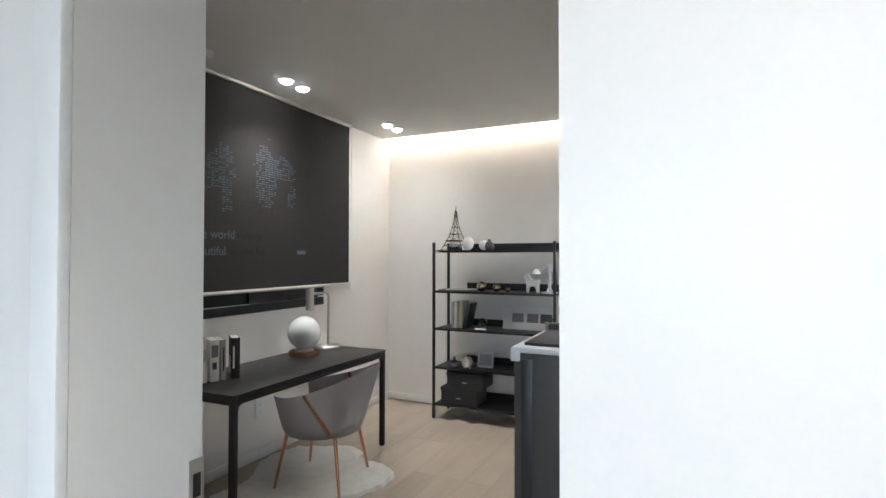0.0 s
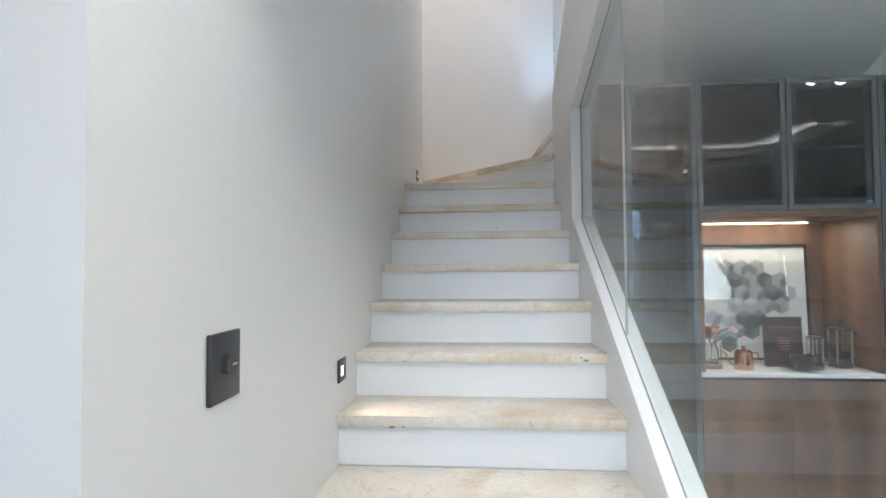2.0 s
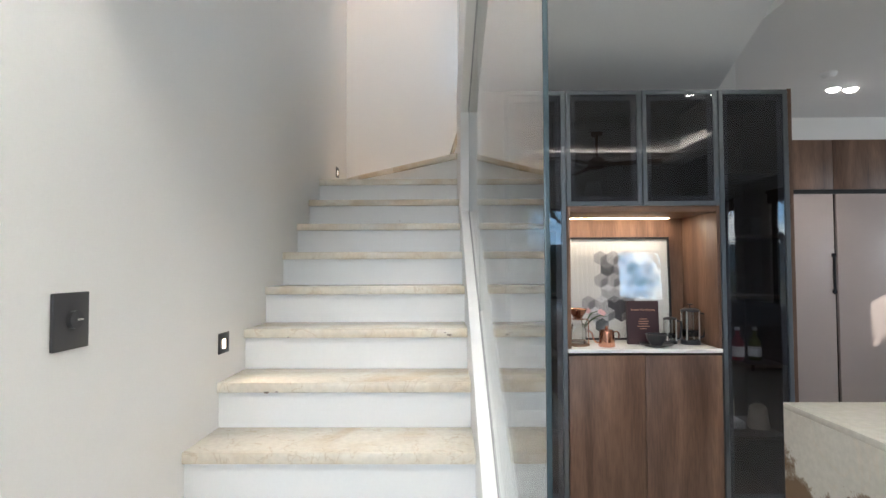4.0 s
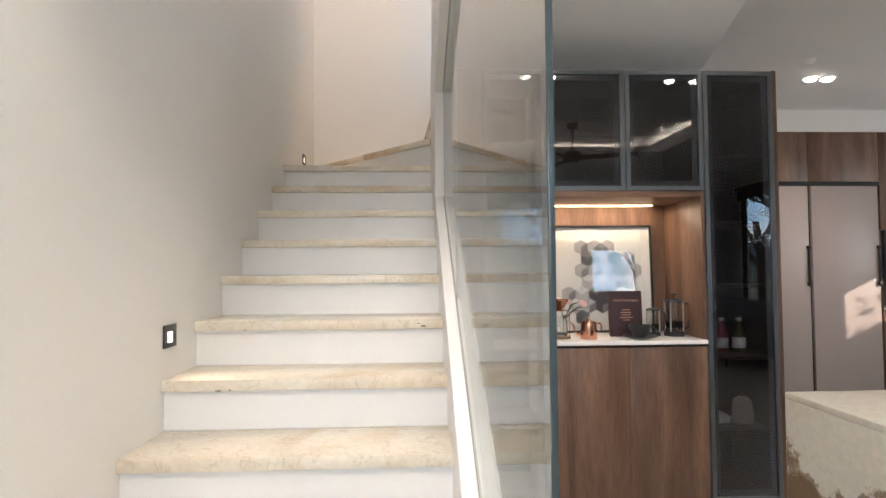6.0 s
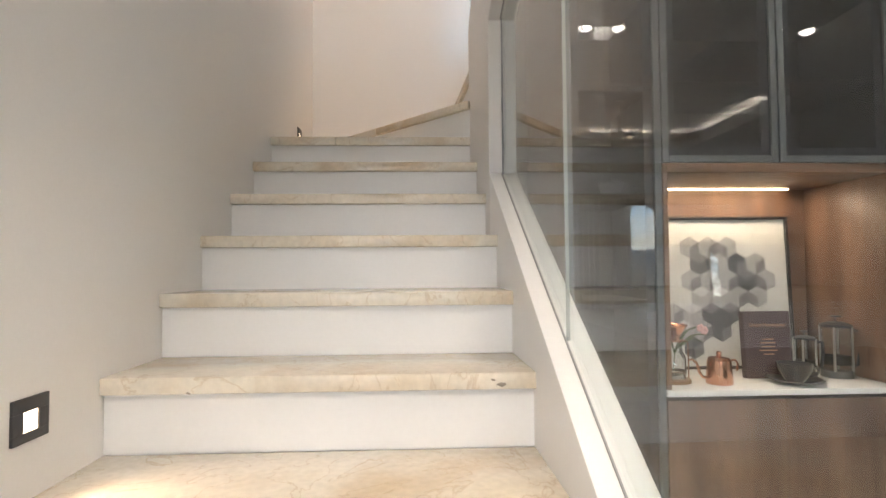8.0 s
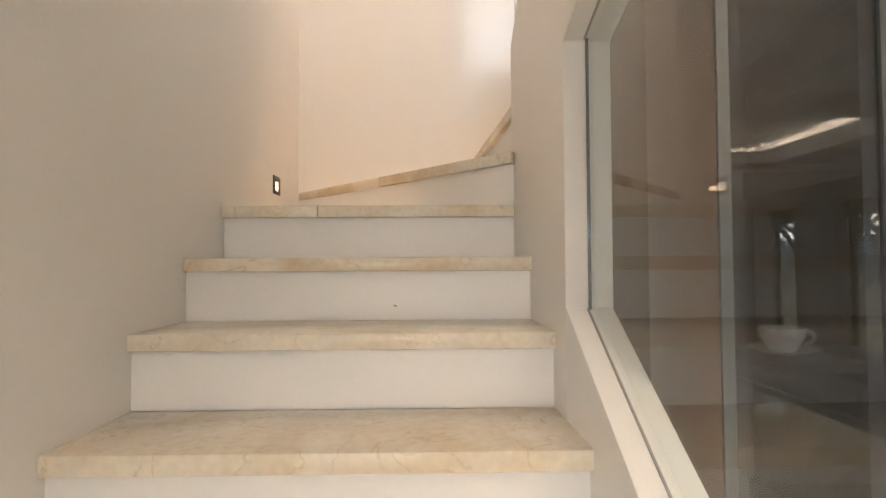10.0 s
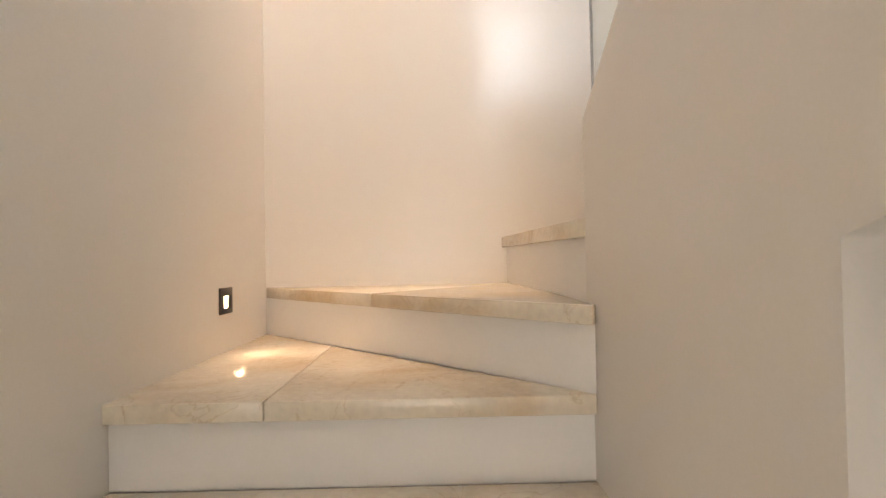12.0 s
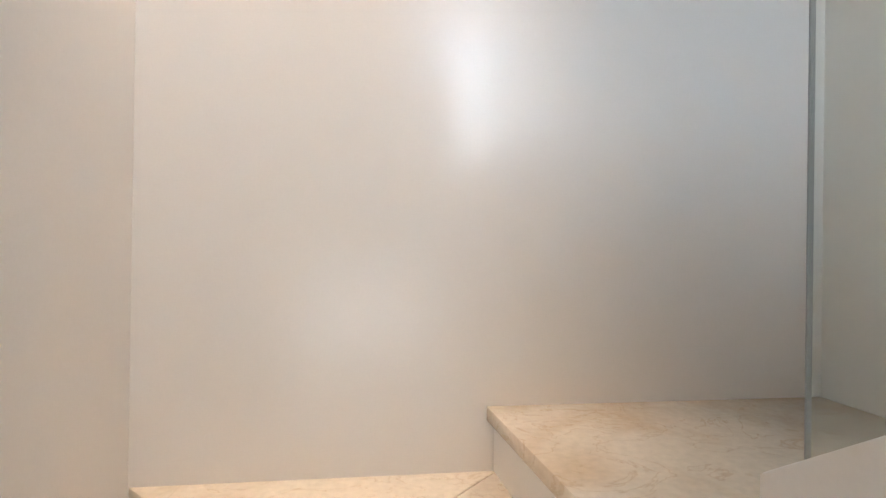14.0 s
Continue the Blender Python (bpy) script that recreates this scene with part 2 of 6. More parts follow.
M_PICGLASS = sheet_glass("picture_glass", (0.98, 0.985, 0.985), 0.06)
M_VESSEL = mat("vessel_glass", (0.95, 0.97, 0.97), 0.0, trans=1.0, var=0, bump=0, ior=1.3)
M_GEDGE = mat("dark_glass_edge", (0.05, 0.075, 0.085), 0.2, var=0.05, bump=0)
M_JOINT = mat("clear_silicone", (0.40, 0.45, 0.45), 0.25, var=0.03, bump=0)
M_SEAL = mat("grey_seal", (0.30, 0.31, 0.31), 0.5, var=0.05, bump=0)
M_SMOKE = sheet_glass("smoked_glass", (0.56, 0.565, 0.60), 0.08)
M_OPAL = mat("opal_glass", (0.88, 0.9, 0.9), 0.06, var=0.01, bump=0, coat=0.3)
M_LEDW = mat("warm_led", (1, 0.9, 0.75), 0.5, var=0, bump=0, emit=(1, 0.74, 0.46), power=17)
M_LEDC = mat("cove_led", (1, 0.95, 0.88), 0.5, var=0, bump=0, emit=(1, 0.84, 0.66), power=26)
M_LEDT = mat("tray_led", (1, 0.95, 0.88), 0.5, var=0, bump=0, emit=(1, 0.90, 0.78), power=15)
M_SPOTLENS = mat("downlight_lens", (1, 1, 1), 0.4, var=0, bump=0, emit=(1, 0.97, 0.92), power=30)
M_STEPLENS = mat("step_light_lens", (1, 1, 1), 0.4, var=0, bump=0, emit=(1, 0.80, 0.56), power=6)
M_SWITCH = mat("graphite_plastic", (0.045, 0.045, 0.048), 0.38, var=0.06, fine=250, bump=0.02)
M_GREYF = mat("grey_leather", (0.47, 0.465, 0.47), 0.5, var=0.06, scale=9, fine=260, bump=0.08)
M_FUR = mat("white_fur", (0.78, 0.77, 0.74), 0.9, var=0.12, scale=14, fine=120, bump=0.5)
M_BLIND = mat("black_blind_cloth", (0.020, 0.018, 0.017), 0.75, var=0.25, scale=3, fine=240, bump=0.12, stretch=(1, 0.15, 1))
# daylight through the blind's slots, and its lack, put into two colours
M_PERF = mat("perforation_painted_daylight", (0.075, 0.095, 0.13), 0.6, var=0.2, fine=200, bump=0)
M_PERFDARK = mat("perforation_painted_unlit", (0.006, 0.006, 0.007), 0.7, var=0.2, fine=200, bump=0)
M_PAPER = mat("paper", (0.74, 0.73, 0.70), 0.7, var=0.04, fine=120, bump=0.02)
M_INK = mat("ink", (0.03, 0.03, 0.032), 0.6, var=0.1, bump=0)
M_WHITE = mat("white_ceramic", (0.80, 0.80, 0.79), 0.19, var=0.02, bump=0.0)
M_CHAR = mat("charcoal_ceramic", (0.035, 0.036, 0.04), 0.37, var=0.1, bump=0.02)
M_WASHER = mat("graphite_enamel", (0.085, 0.082, 0.082), 0.37, metal=0.3, var=0.05, bump=0.005)
M_TAPE = mat("white_plastic", (0.78, 0.80, 0.82), 0.35, var=0.02, bump=0.01)
M_BOOKRED = mat("burgundy_cloth", (0.050, 0.022, 0.026), 0.6, var=0.12, fine=300, bump=0.08)
M_GOLDINK = mat("gold_ink", (0.50, 0.27, 0.18), 0.4, metal=0.4, var=0.05, bump=0)
M_FRIDGE = mat("rose_beige_panel", (0.40, 0.335, 0.31), 0.37, var=0.02, bump=0.0)
M_DARK = mat("shadow_gap_black", (0.012, 0.012, 0.012), 0.6, var=0.1, bump=0)
M_COUNTER = mat("white_counter", (0.78, 0.77, 0.75), 0.19, var=0.02, scale=8, bump=0.0)
M_FLOORT = mat("grey_porcelain_tile", (0.50, 0.47, 0.43), 0.35, var=0.05, scale=3, bump=0.01)
M_GROUT = mat("grout", (0.36, 0.32, 0.28), 0.9, var=0.06, bump=0.1)
M_LEAF = mat("leaf", (0.06, 0.10, 0.035), 0.55, var=0.3, scale=12, bump=0.05)
M_LEAFDRY = mat("autumn_leaf", (0.14, 0.11, 0.04), 0.6, var=0.35, scale=12, bump=0.05)
M_BARK = mat("bark", (0.10, 0.075, 0.055), 0.9, var=0.3, scale=10, bump=0.4)
M_ORCHID = mat("pink_petal", (0.72, 0.44, 0.44), 0.5, var=0.12, bump=0.02)
M_RED = mat("red_label", (0.20, 0.015, 0.018), 0.4, var=0.08, bump=0)
M_OLIVE = mat("olive_glass", (0.10, 0.09, 0.02), 0.1, var=0.08, bump=0)
M_CREAM = mat("cream_enamel", (0.52, 0.47, 0.36), 0.35, var=0.04, bump=0.01)
M_LINEN = mat("linen_curtain", (0.66, 0.68, 0.71), 0.85, var=0.05, fine=300, bump=0.1)
M_SOFA = mat("slate_sofa_cloth", (0.13, 0.16, 0.20), 0.85, var=0.1, fine=300, bump=0.15)
# distance haze put into the hill colour: paler and bluer than woodland
M_HILL_HAZE = mat("hill", (0.20, 0.27, 0.31), 1.0, var=0.35, scale=0.03, fine=0.4, bump=0)
M_GROUND = mat("ground_grass", (0.09, 0.10, 0.05), 1.0, var=0.3, scale=0.4, fine=9, bump=0.3)
M_FANWOOD = wood("fan_wood", (0.09, 0.05, 0.03), (0.22, 0.12, 0.07), "x", 8)
M_H1 = mat("print_light_grey", (0.42, 0.41, 0.42), 0.6, var=0.25, scale=16, fine=120, bump=0, stretch=(6, 1, 1))
M_PALE = mat("print_pale_grey", (0.62, 0.62, 0.63), 0.6, var=0.2, scale=16, fine=120, bump=0, stretch=(6, 1, 1))
M_H2 = mat("print_mid_grey", (0.20, 0.20, 0.21), 0.6, var=0.25, scale=16, fine=120, bump=0, stretch=(6, 1, 1))
M_H3 = mat("print_dark_grey", (0.075, 0.078, 0.088), 0.6, var=0.25, scale=16, fine=120, bump=0, stretch=(6, 1, 1))

# ---- building helpers ----
ORIGIN = {}


def thing(name, at, label, category, group="", kind=""):
    ob = new(name)
    ob.location = at
    ORIGIN[ob] = Vector(at)
    return tagged(ob, label, category, group, kind)


def link(name, bm, material, shift, smooth):
    me = bpy.data.meshes.new(name)
    bmesh.ops.translate(bm, verts=bm.verts, vec=-shift)
    bmesh.ops.recalc_face_normals(bm, faces=bm.faces)
    bm.to_mesh(me)
    bm.free()
    me.materials.append(material)
    if smooth:
        me.polygons.foreach_set("use_smooth", [True] * len(me.polygons))
        me.set_sharp_from_angle(angle=radians(38))
    return new(name, me)


def part(name, bm, material, parent, label="", smooth=True):
    """Links a bmesh, in world metres, as one mesh under a thing or a part."""
    ob = link(name, bm, material, ORIGIN[parent], smooth)
    ob.parent = parent
    ORIGIN[ob] = ORIGIN[parent]
    return tagged(ob, label)


def solo(name, bm, material, label, category, group="", kind="", smooth=True):
    """Links a bmesh, in world metres, as a thing of one mesh."""
    lo = Vector([min(v.co[i] for v in bm.verts) for i in range(3)])
    hi = Vector([max(v.co[i] for v in bm.verts) for i in range(3)])
    at = Vector(((lo.x + hi.x) / 2, (lo.y + hi.y) / 2, lo.z))
    ob = link(name, bm, material, at, smooth)
    ob.location = at
    ORIGIN[ob] = at
    return tagged(ob, label, category, group, kind)


def box(lo, hi, bev=0.0, bm=None, seg=2, m=None):
    bm = bm or bmesh.new()
    c = [(a + b) / 2 for a, b in zip(lo, hi)]
    d = [abs(b - a) for a, b in zip(lo, hi)]
    made = bmesh.ops.create_cube(bm, size=1, matrix=Matrix.LocRotScale(c, None, d))["verts"]
    if bev:
        edges = {e for v in made for e in v.link_edges}
        made = bmesh.ops.bevel(bm, geom=list(edges), offset=bev, segments=seg, affect="EDGES", profile=0.5)["verts"]
        if m:
            made = [v for v in bm.verts if v in set(made)]
    if m:
        bmesh.ops.transform(bm, verts=made, matrix=m)
    return bm


def prism(poly, axis, a, b, bm=None, bev=0.0):
    """A polygon drawn in the plane across the axis (x: y,z; y: x,z; z: x,y), pushed from a to b."""
    bm = bm or bmesh.new()

    def place(p, q):
        return {"x": (q, p[0], p[1]), "y": (p[0], q, p[1]), "z": (p[0], p[1], q)}[axis]
    va = [bm.verts.new(place(p, a)) for p in poly]
    vb = [bm.verts.new(place(p, b)) for p in poly]
    bm.faces.new(va)
    bm.faces.new(vb[::-1])
    for i in range(len(poly)):
        j = (i + 1) % len(poly)
        bm.faces.new((va[i], vb[i], vb[j], va[j]))
    if bev:
        edges = {e for v in va + vb for e in v.link_edges}
        bmesh.ops.bevel(bm, geom=list(edges), offset=bev, segments=2, affect="EDGES", profile=0.5)
    return bm


def lathe(profile, at, n=28, bm=None):
    """Turns (radius, height) pairs round the upright axis through at."""
    bm = bm or bmesh.new()
    rings = []
    for r, z in profile:
        if r < 1e-5:
            rings.append([bm.verts.new((at[0], at[1], at[2] + z))])
        else:
            rings.append([bm.verts.new((at[0] + r * math.cos(2 * math.pi * i / n), at[1] + r * math.sin(2 * math.pi * i / n), at[2] + z)) for i in range(n)])
    for a, b in zip(rings, rings[1:]):
        for i in range(n):
            j = (i + 1) % n
            f = [a[i % len(a)], a[j % len(a)], b[j % len(b)], b[i % len(b)]]
            f = list(dict.fromkeys(f))
            if len(f) > 2:
                bm.faces.new(f)
    return bm


def tube(pts, r, n=10, bm=None, taper=None, flat=(1, 1)):
    """A round bar along points, capped."""
    bm = bm or bmesh.new()
    pts = [Vector(p) for p in pts]
    rings = []
    ref = Vector((0.13, 0.21, 0.97))
    for k, p in enumerate(pts):
        d = (pts[min(k + 1, len(pts) - 1)] - pts[max(k - 1, 0)]).normalized()
        u = d.cross(ref)
        if u.length < 1e-3:
            u = d.cross(Vector((1, 0, 0)))
        u.normalize()
        v = d.cross(u)
        rr = r if taper is None else r + (taper - r) * k / (len(pts) - 1)
        rings.append([bm.verts.new(p + u * (math.cos(2 * math.pi * i / n) * rr * flat[0]) + v * (math.sin(2 * math.pi * i / n) * rr * flat[1])) for i in range(n)])
    for a, b in zip(rings, rings[1:]):
        for i in range(n):
            bm.faces.new((a[i], a[(i + 1) % n], b[(i + 1) % n], b[i]))
    bm.faces.new(rings[0][::-1])
    bm.faces.new(rings[-1])
    return bm


def arc(c, r, a0, a1, u, v, n=8):
    """Points on an arc round c, from angle a0 to a1 in the plane of u and v."""
    c, u, v = Vector(c), Vector(u), Vector(v)
    return [c + u * (r * math.cos(radians(a0 + (a1 - a0) * i / n))) + v * (r * math.sin(radians(a0 + (a1 - a0) * i / n))) for i in range(n + 1)]


def ball(c, r, bm=None, squash=(1, 1, 1), n=20):
    bm = bm or bmesh.new()
    bmesh.ops.create_uvsphere(bm, u_segments=n, v_segments=max(8, n // 2), radius=r, matrix=Matrix.LocRotScale(c, None, squash))
    return bm


def lettering(name, text, size, m, material, parent, label="", depth=0.001):
    """Words in the built-in font as a flat raised mesh, at pose m."""
    cu = bpy.data.curves.new(name, "FONT")
    cu.body, cu.size, cu.extrude, cu.align_x, cu.align_y = text, size, depth, "CENTER", "CENTER"
    tmp = bpy.data.objects.new(name, cu)
    me = bpy.data.meshes.new_from_object(tmp)
    bpy.data.objects.remove(tmp)
    me.transform(Matrix.Translation(-ORIGIN[parent]) @ m)
    me.materials.clear()
    me.materials.append(material)
    ob = new(name, me)
    ob.parent = parent
    ORIGIN[ob] = ORIGIN[parent]
    return tagged(ob, label)


# ---- the shell ----
G, R, NOSE = 0.27, 0.18, 0.04
BACK, CEIL, SOFF = 3.71, 2.68, 2.764


def wall(name, lo, hi, label, material=M_WALL):
    return solo(name, box(lo, hi), material, label, "wall", kind="structure", smooth=False)


wall("wall_stair_left", (-0.28, -0.11, 0), (0, BACK, TOP), "smooth off-white painted wall beside the stairs")
wall("wall_stair_back", (-0.28, BACK, 0), (2.2, BACK + 0.15, TOP), "smooth off-white painted wall behind the stair landing", M_SATIN)
wall("wall_upper_right", (1.97, -0.45, 3.002), (2.15, BACK, TOP), "off-white painted wall of the upper stair flight")
solo("wall_upper_right_low", prism([(1.2, 3.002), (2.36, 2.545), (2.36, 0), (BACK, 0), (BACK, 3.002)], "x", 1.97, 2.15), M_WALL, "off-white painted wall of the upper stair flight", "wall", kind="structure", smooth=False)
wall("roof", (1.97, -6.15, 3.81), (6.65, 4.45, 3.9), "plain roof slab")
wall("roof_office", (-3.35, -6.15, CEIL + 0.3), (-0.28, 4.35, CEIL + 0.4), "plain roof slab")
wall("roof_front", (-0.28, -6.15, CEIL + 0.3), (1.97, -0.45, CEIL + 0.4), "plain roof slab")
wall("wall_attic_side", (6.5, -6.15, CEIL + 0.3), (6.65, 4.45, 3.81), "plain outer wall")
wall("wall_attic_back", (2.0, 4.3, CEIL + 0.3), (6.5, 4.45, 3.81), "plain outer wall")
wall("wall_attic_front", (1.97, -6.15, CEIL + 0.3), (6.5, -6.0, 3.81), "plain outer wall")
wall("wall_kitchen_end", (2.15, 2.46, 0), (2.78, 2.47, CEIL), "plain kitchen wall end")
wall("wall_kitchen_inner", (2.16, 3.86, 0), (2.78, 4.45, 3.8), "plain kitchen corner wall")
# wall between office and hall, with its doorway
wall("wall_office_front", (-3.2, -0.03, 0), (-1.12, 0.24, CEIL + 0.3), "off-white painted wall beside the office doorway")
wall("wall_office_lintel", (-1.12, -0.03, 2.25), (-0.28, 0.22, CEIL + 0.3), "off-white painted lintel over the office doorway")
wall("wall_office_left", (-3.2, 0.22, 0), (-3.0, 1.0, CEIL + 0.3), "white office wall")
wall("wall_office_left_low", (-3.2, 1.0, 0), (-3.0, 3.09, 1.06), "white office wall under the window")
wall("wall_office_left_far", (-3.2, 3.09, 0), (-3.0, 4.35, CEIL + 0.3), "white office wall beside the window")
wall("wall_office_left_top", (-3.2, 1.0, 2.45), (-3.0, 3.09, CEIL + 0.3), "white office wall over the window")
wall("wall_office_back", (-3.0, 4.2, 0), (-0.28, 4.35, CEIL + 0.3), "white office back wall washed by hidden light")
# parapet wall between the two flights, with the sloped glazed opening
KX0, KX1 = 0.996, 1.10


def splay(bm):
    """The inner wall and its glass open a little towards the hall."""
    for v in bm.verts:
        v.co.x += 0.0145 * (2.07 - v.co.y)
    return bm


def kerb(y):
    return 0.36 + 0.64 * y


def soffit(y):
    return 2.27 + 0.34 * (2.07 - y)


def parapet(y):
    return 2.55 + 0.65 * (2.76 - y)


bm = prism([(2.07, 0), (2.76, 0), (2.76, parapet(2.76)), (0.2, parapet(0.2)), (0.2, 3.06), (-0.17, 3.06), (-0.17, soffit(-0.17)), (2.07, soffit(2.07))], "x", KX0, KX1, bev=0.004)
solo("wall_stair_inner", splay(bm), M_WALL, "off-white parapet wall with a sloping top between the flights", "wall", kind="structure")
solo("stair_kerb", splay(prism([(-0.20, 0), (2.07, 0), (2.07, kerb(2.07)), (-0.20, kerb(-0.20))], "x", KX0, KX1, bev=0.004)),
     M_TRIM, "white sloping kerb under the stair glass", "kerb", kind="structure")
# kitchen side
wall("wall_under_stair", (1.09, 2.36, 0), (2.78, 2.46, 3.3), "white wall behind the display cabinet")
solo("ceiling_soffit", prism([(2.36, 2.42), (1.60, SOFF), (-0.30, SOFF), (-0.30, 2.86), (1.62, 2.86), (2.36, 2.54)], "x", 1.102, 2.614), M_CEIL, "white ceiling sloping down under the upper stair flight", "ceiling", kind="structure", smooth=False)
wall("wall_kitchen_back", (2.78, 4.3, 0), (6.7, 4.45, CEIL + 0.3), "off-white kitchen wall")
wall("wall_kitchen_bulkhead", (2.6, 3.70, 2.478), (6.5, 4.3, CEIL), "off-white bulkhead over the kitchen cabinets")
wall("wall_side_a", (6.5, -5.28, 0), (6.65, -4.38, CEIL + 0.3), "off-white side wall pier between the windows")
wall("wall_side_b", (6.5, -2.65, 0), (6.65, 1.95, CEIL + 0.3), "off-white side wall")
wall("wall_side_c", (6.5, 2.42, 0), (6.65, 4.45, CEIL + 0.3), "off-white side wall")
for y0, y1 in ((-6.0, -5.28), (-4.38, -2.65)):
    wall("wall_side_low", (6.5, y0, 0), (6.65, y1, 0.50), "off-white side wall under the window")
    wall("wall_side_top", (6.5, y0, 2.62), (6.65, y1, CEIL + 0.3), "off-white side wall over the window")
wall("wall_side_low_b", (6.5, 1.95, 0), (6.65, 2.42, 1.45), "off-white side wall under the window")
wall("wall_side_top_b", (6.5, 1.95, 1.98), (6.65, 2.42, CEIL + 0.3), "off-white side wall over the window")
# living room behind
wall("wall_front_left", (-3.2, -6.15, 0), (-2.2, -6.0, CEIL + 0.3), "off-white window wall")
wall("wall_front_pier", (1.5, -6.15, 0), (2.5, -6.0, CEIL + 0.3), "off-white window wall pier")
wall("wall_front_mid", (3.62, -6.15, 0), (4.62, -6.0, CEIL + 0.3), "off-white window wall pier")
wall("wall_front_right", (5.66, -6.15, 0), (6.65, -6.0, CEIL + 0.3), "off-white window wall")
for x0, x1 in ((-2.2, 1.5), (2.5, 3.62), (4.62, 5.66)):
    wall("wall_front_top", (x0, -6.15, 2.54), (x1, -6.0, CEIL + 0.3), "off-white wall over the window")
    wall("wall_front_low", (x0, -6.15, 0), (x1, -6.0, 0.68), "off-white wall under the window")
wall("wall_living_left", (-3.35, -6.15, 0), (-3.2, 0.22, CEIL + 0.3), "off-white living room wall")
# upper floor, over the living room
wall("wall_upper_front_a", (-0.28, -0.45, CEIL + 0.3), (1.12, -0.30, TOP), "off-white wall of the upper hall")
wall("wall_upper_front_b", (1.88, -0.45, CEIL + 0.3), (1.97, -0.30, TOP), "off-white wall of the upper hall")
wall("wall_upper_front_low", (1.12, -0.45, CEIL + 0.3), (1.88, -0.30, 3.30), "off-white wall under the upper window")
wall("wall_upper_front_top", (1.12, -0.45, 5.42), (1.88, -0.30, TOP), "off-white wall over the upper window")


def slab(name, lo, hi, label, material=M_CEIL, cat="ceiling"):
    return solo(name, box(lo, hi), material, label, cat, kind="structure", smooth=False)


slab("ceiling_office", (-3.0, 0.22, CEIL), (-0.28, 4.06, CEIL + 0.1), "flat white office ceiling with a light slot")
slab("ceiling_office_slot", (-3.0, 4.06, CEIL + 0.2), (-0.28, 4.2, CEIL + 0.26), "white top of the office light slot")
slab("ceiling_stair", (-0.28, -0.45, TOP), (2.2, BACK + 0.15, TOP + 0.12), "white ceiling over the stairs")
slab("ceiling_kitchen", (2.615, -0.3, CEIL), (6.5, 4.3, CEIL + 0.12), "flat white kitchen ceiling")
slab("floor_upper", (1.10, -0.30, 3.004), (1.97, 1.70, 3.06), "pale oak floor of the upper hall", M_OAK, "floor")
# living room ceiling with a recessed tray
TX0, TX1, TY0, TY1 = 1.3, 3.8, -2.05, -0.34
slab("ceiling_living_front", (-3.2, -6.0, CEIL), (6.5, TY0, CEIL + 0.12), "white living room ceiling rim")
slab("ceiling_living_rear", (-3.2, TY1, CEIL), (6.5, -0.3, CEIL + 0.12), "white living room ceiling rim")
slab("ceiling_hall", (-3.2, -0.3, CEIL), (1.1, -0.112, CEIL + 0.12), "white hall ceiling")
slab("ceiling_hall_left", (-3.2, -0.112, CEIL), (-0.285, -0.03, CEIL + 0.12), "white hall ceiling")
slab("ceiling_living_left", (-3.2, TY0, CEIL), (TX0, TY1, CEIL + 0.12), "white living room ceiling rim")
slab("ceiling_living_right", (TX1, TY0, CEIL), (6.5, TY1, CEIL + 0.12), "white living room ceiling rim")
slab("ceiling_living_tray", (TX0 - 0.2, TY0 - 0.2, CEIL + 0.2), (TX1 + 0.2, TY1 + 0.2, CEIL + 0.28), "white recessed ceiling tray over the island")
for lo, hi in (((TX0, TY0 - 0.14, CEIL + 0.125), (TX1, TY0 - 0.10, CEIL + 0.14)), ((TX0, TY1 + 0.10, CEIL + 0.125), (TX1, TY1 + 0.14, CEIL + 0.14)),
               ((TX0 - 0.14, TY0, CEIL + 0.125), (TX0 - 0.10, TY1, CEIL + 0.14)), ((TX1 + 0.10, TY0, CEIL + 0.125), (TX1 + 0.14, TY1, CEIL + 0.14))):
    solo("cove_light", box(lo, hi), M_LEDT, "warm white light strip hidden in the ceiling tray", "light strip", group="tray light strips", smooth=False)
solo("cove_light", box((-2.98, 4.10, CEIL + 0.13), (-0.30, 4.13, CEIL + 0.145)), M_LEDC, "warm white light strip hidden in the office ceiling slot", "light strip", smooth=False)

floor = solo("floor", box((-3.2, -6.0, -0.14), (6.5, 4.3, -0.012)), M_GROUT, "pale floor through the rooms", "floor", kind="structure", smooth=False)


# ---- stairs ----
stairs = thing("staircase", (0.5, 0, 0), "white staircase with beige marble treads and winder turn", "stairs", kind="structure")


def step_edge(y0, y1, x0, x1, z, name="tread", bev=0.004):
    part(name, box((x0, y0, z - NOSE), (x1, y1, z), bev), M_MARBLE, stairs)


for i in range(1, 11):
    y = (i - 1) * G
    step_edge(y, y + G + 0.02, 0.001, 1.004 + 0.0145 * (2.07 - y), R * i)
    part("riser", box((0.001, y + 0.022, R * (i - 1)), (1.004 + 0.0145 * (2.07 - y), y + 0.04, R * i - NOSE)), M_RISER, stairs, smooth=False)
    part("stair_core", box((0.002, y + 0.041, 0 if i < 2 else R * (i - 2)), (1.002, y + G + 0.041, R * i - NOSE - 0.001)), M_RISER, stairs, smooth=False)
Y11 = 10 * G
part("riser", box((0.001, Y11 + 0.022, R * 10), (0.987, Y11 + 0.04, R * 11 - NOSE)), M_RISER, stairs, smooth=False)
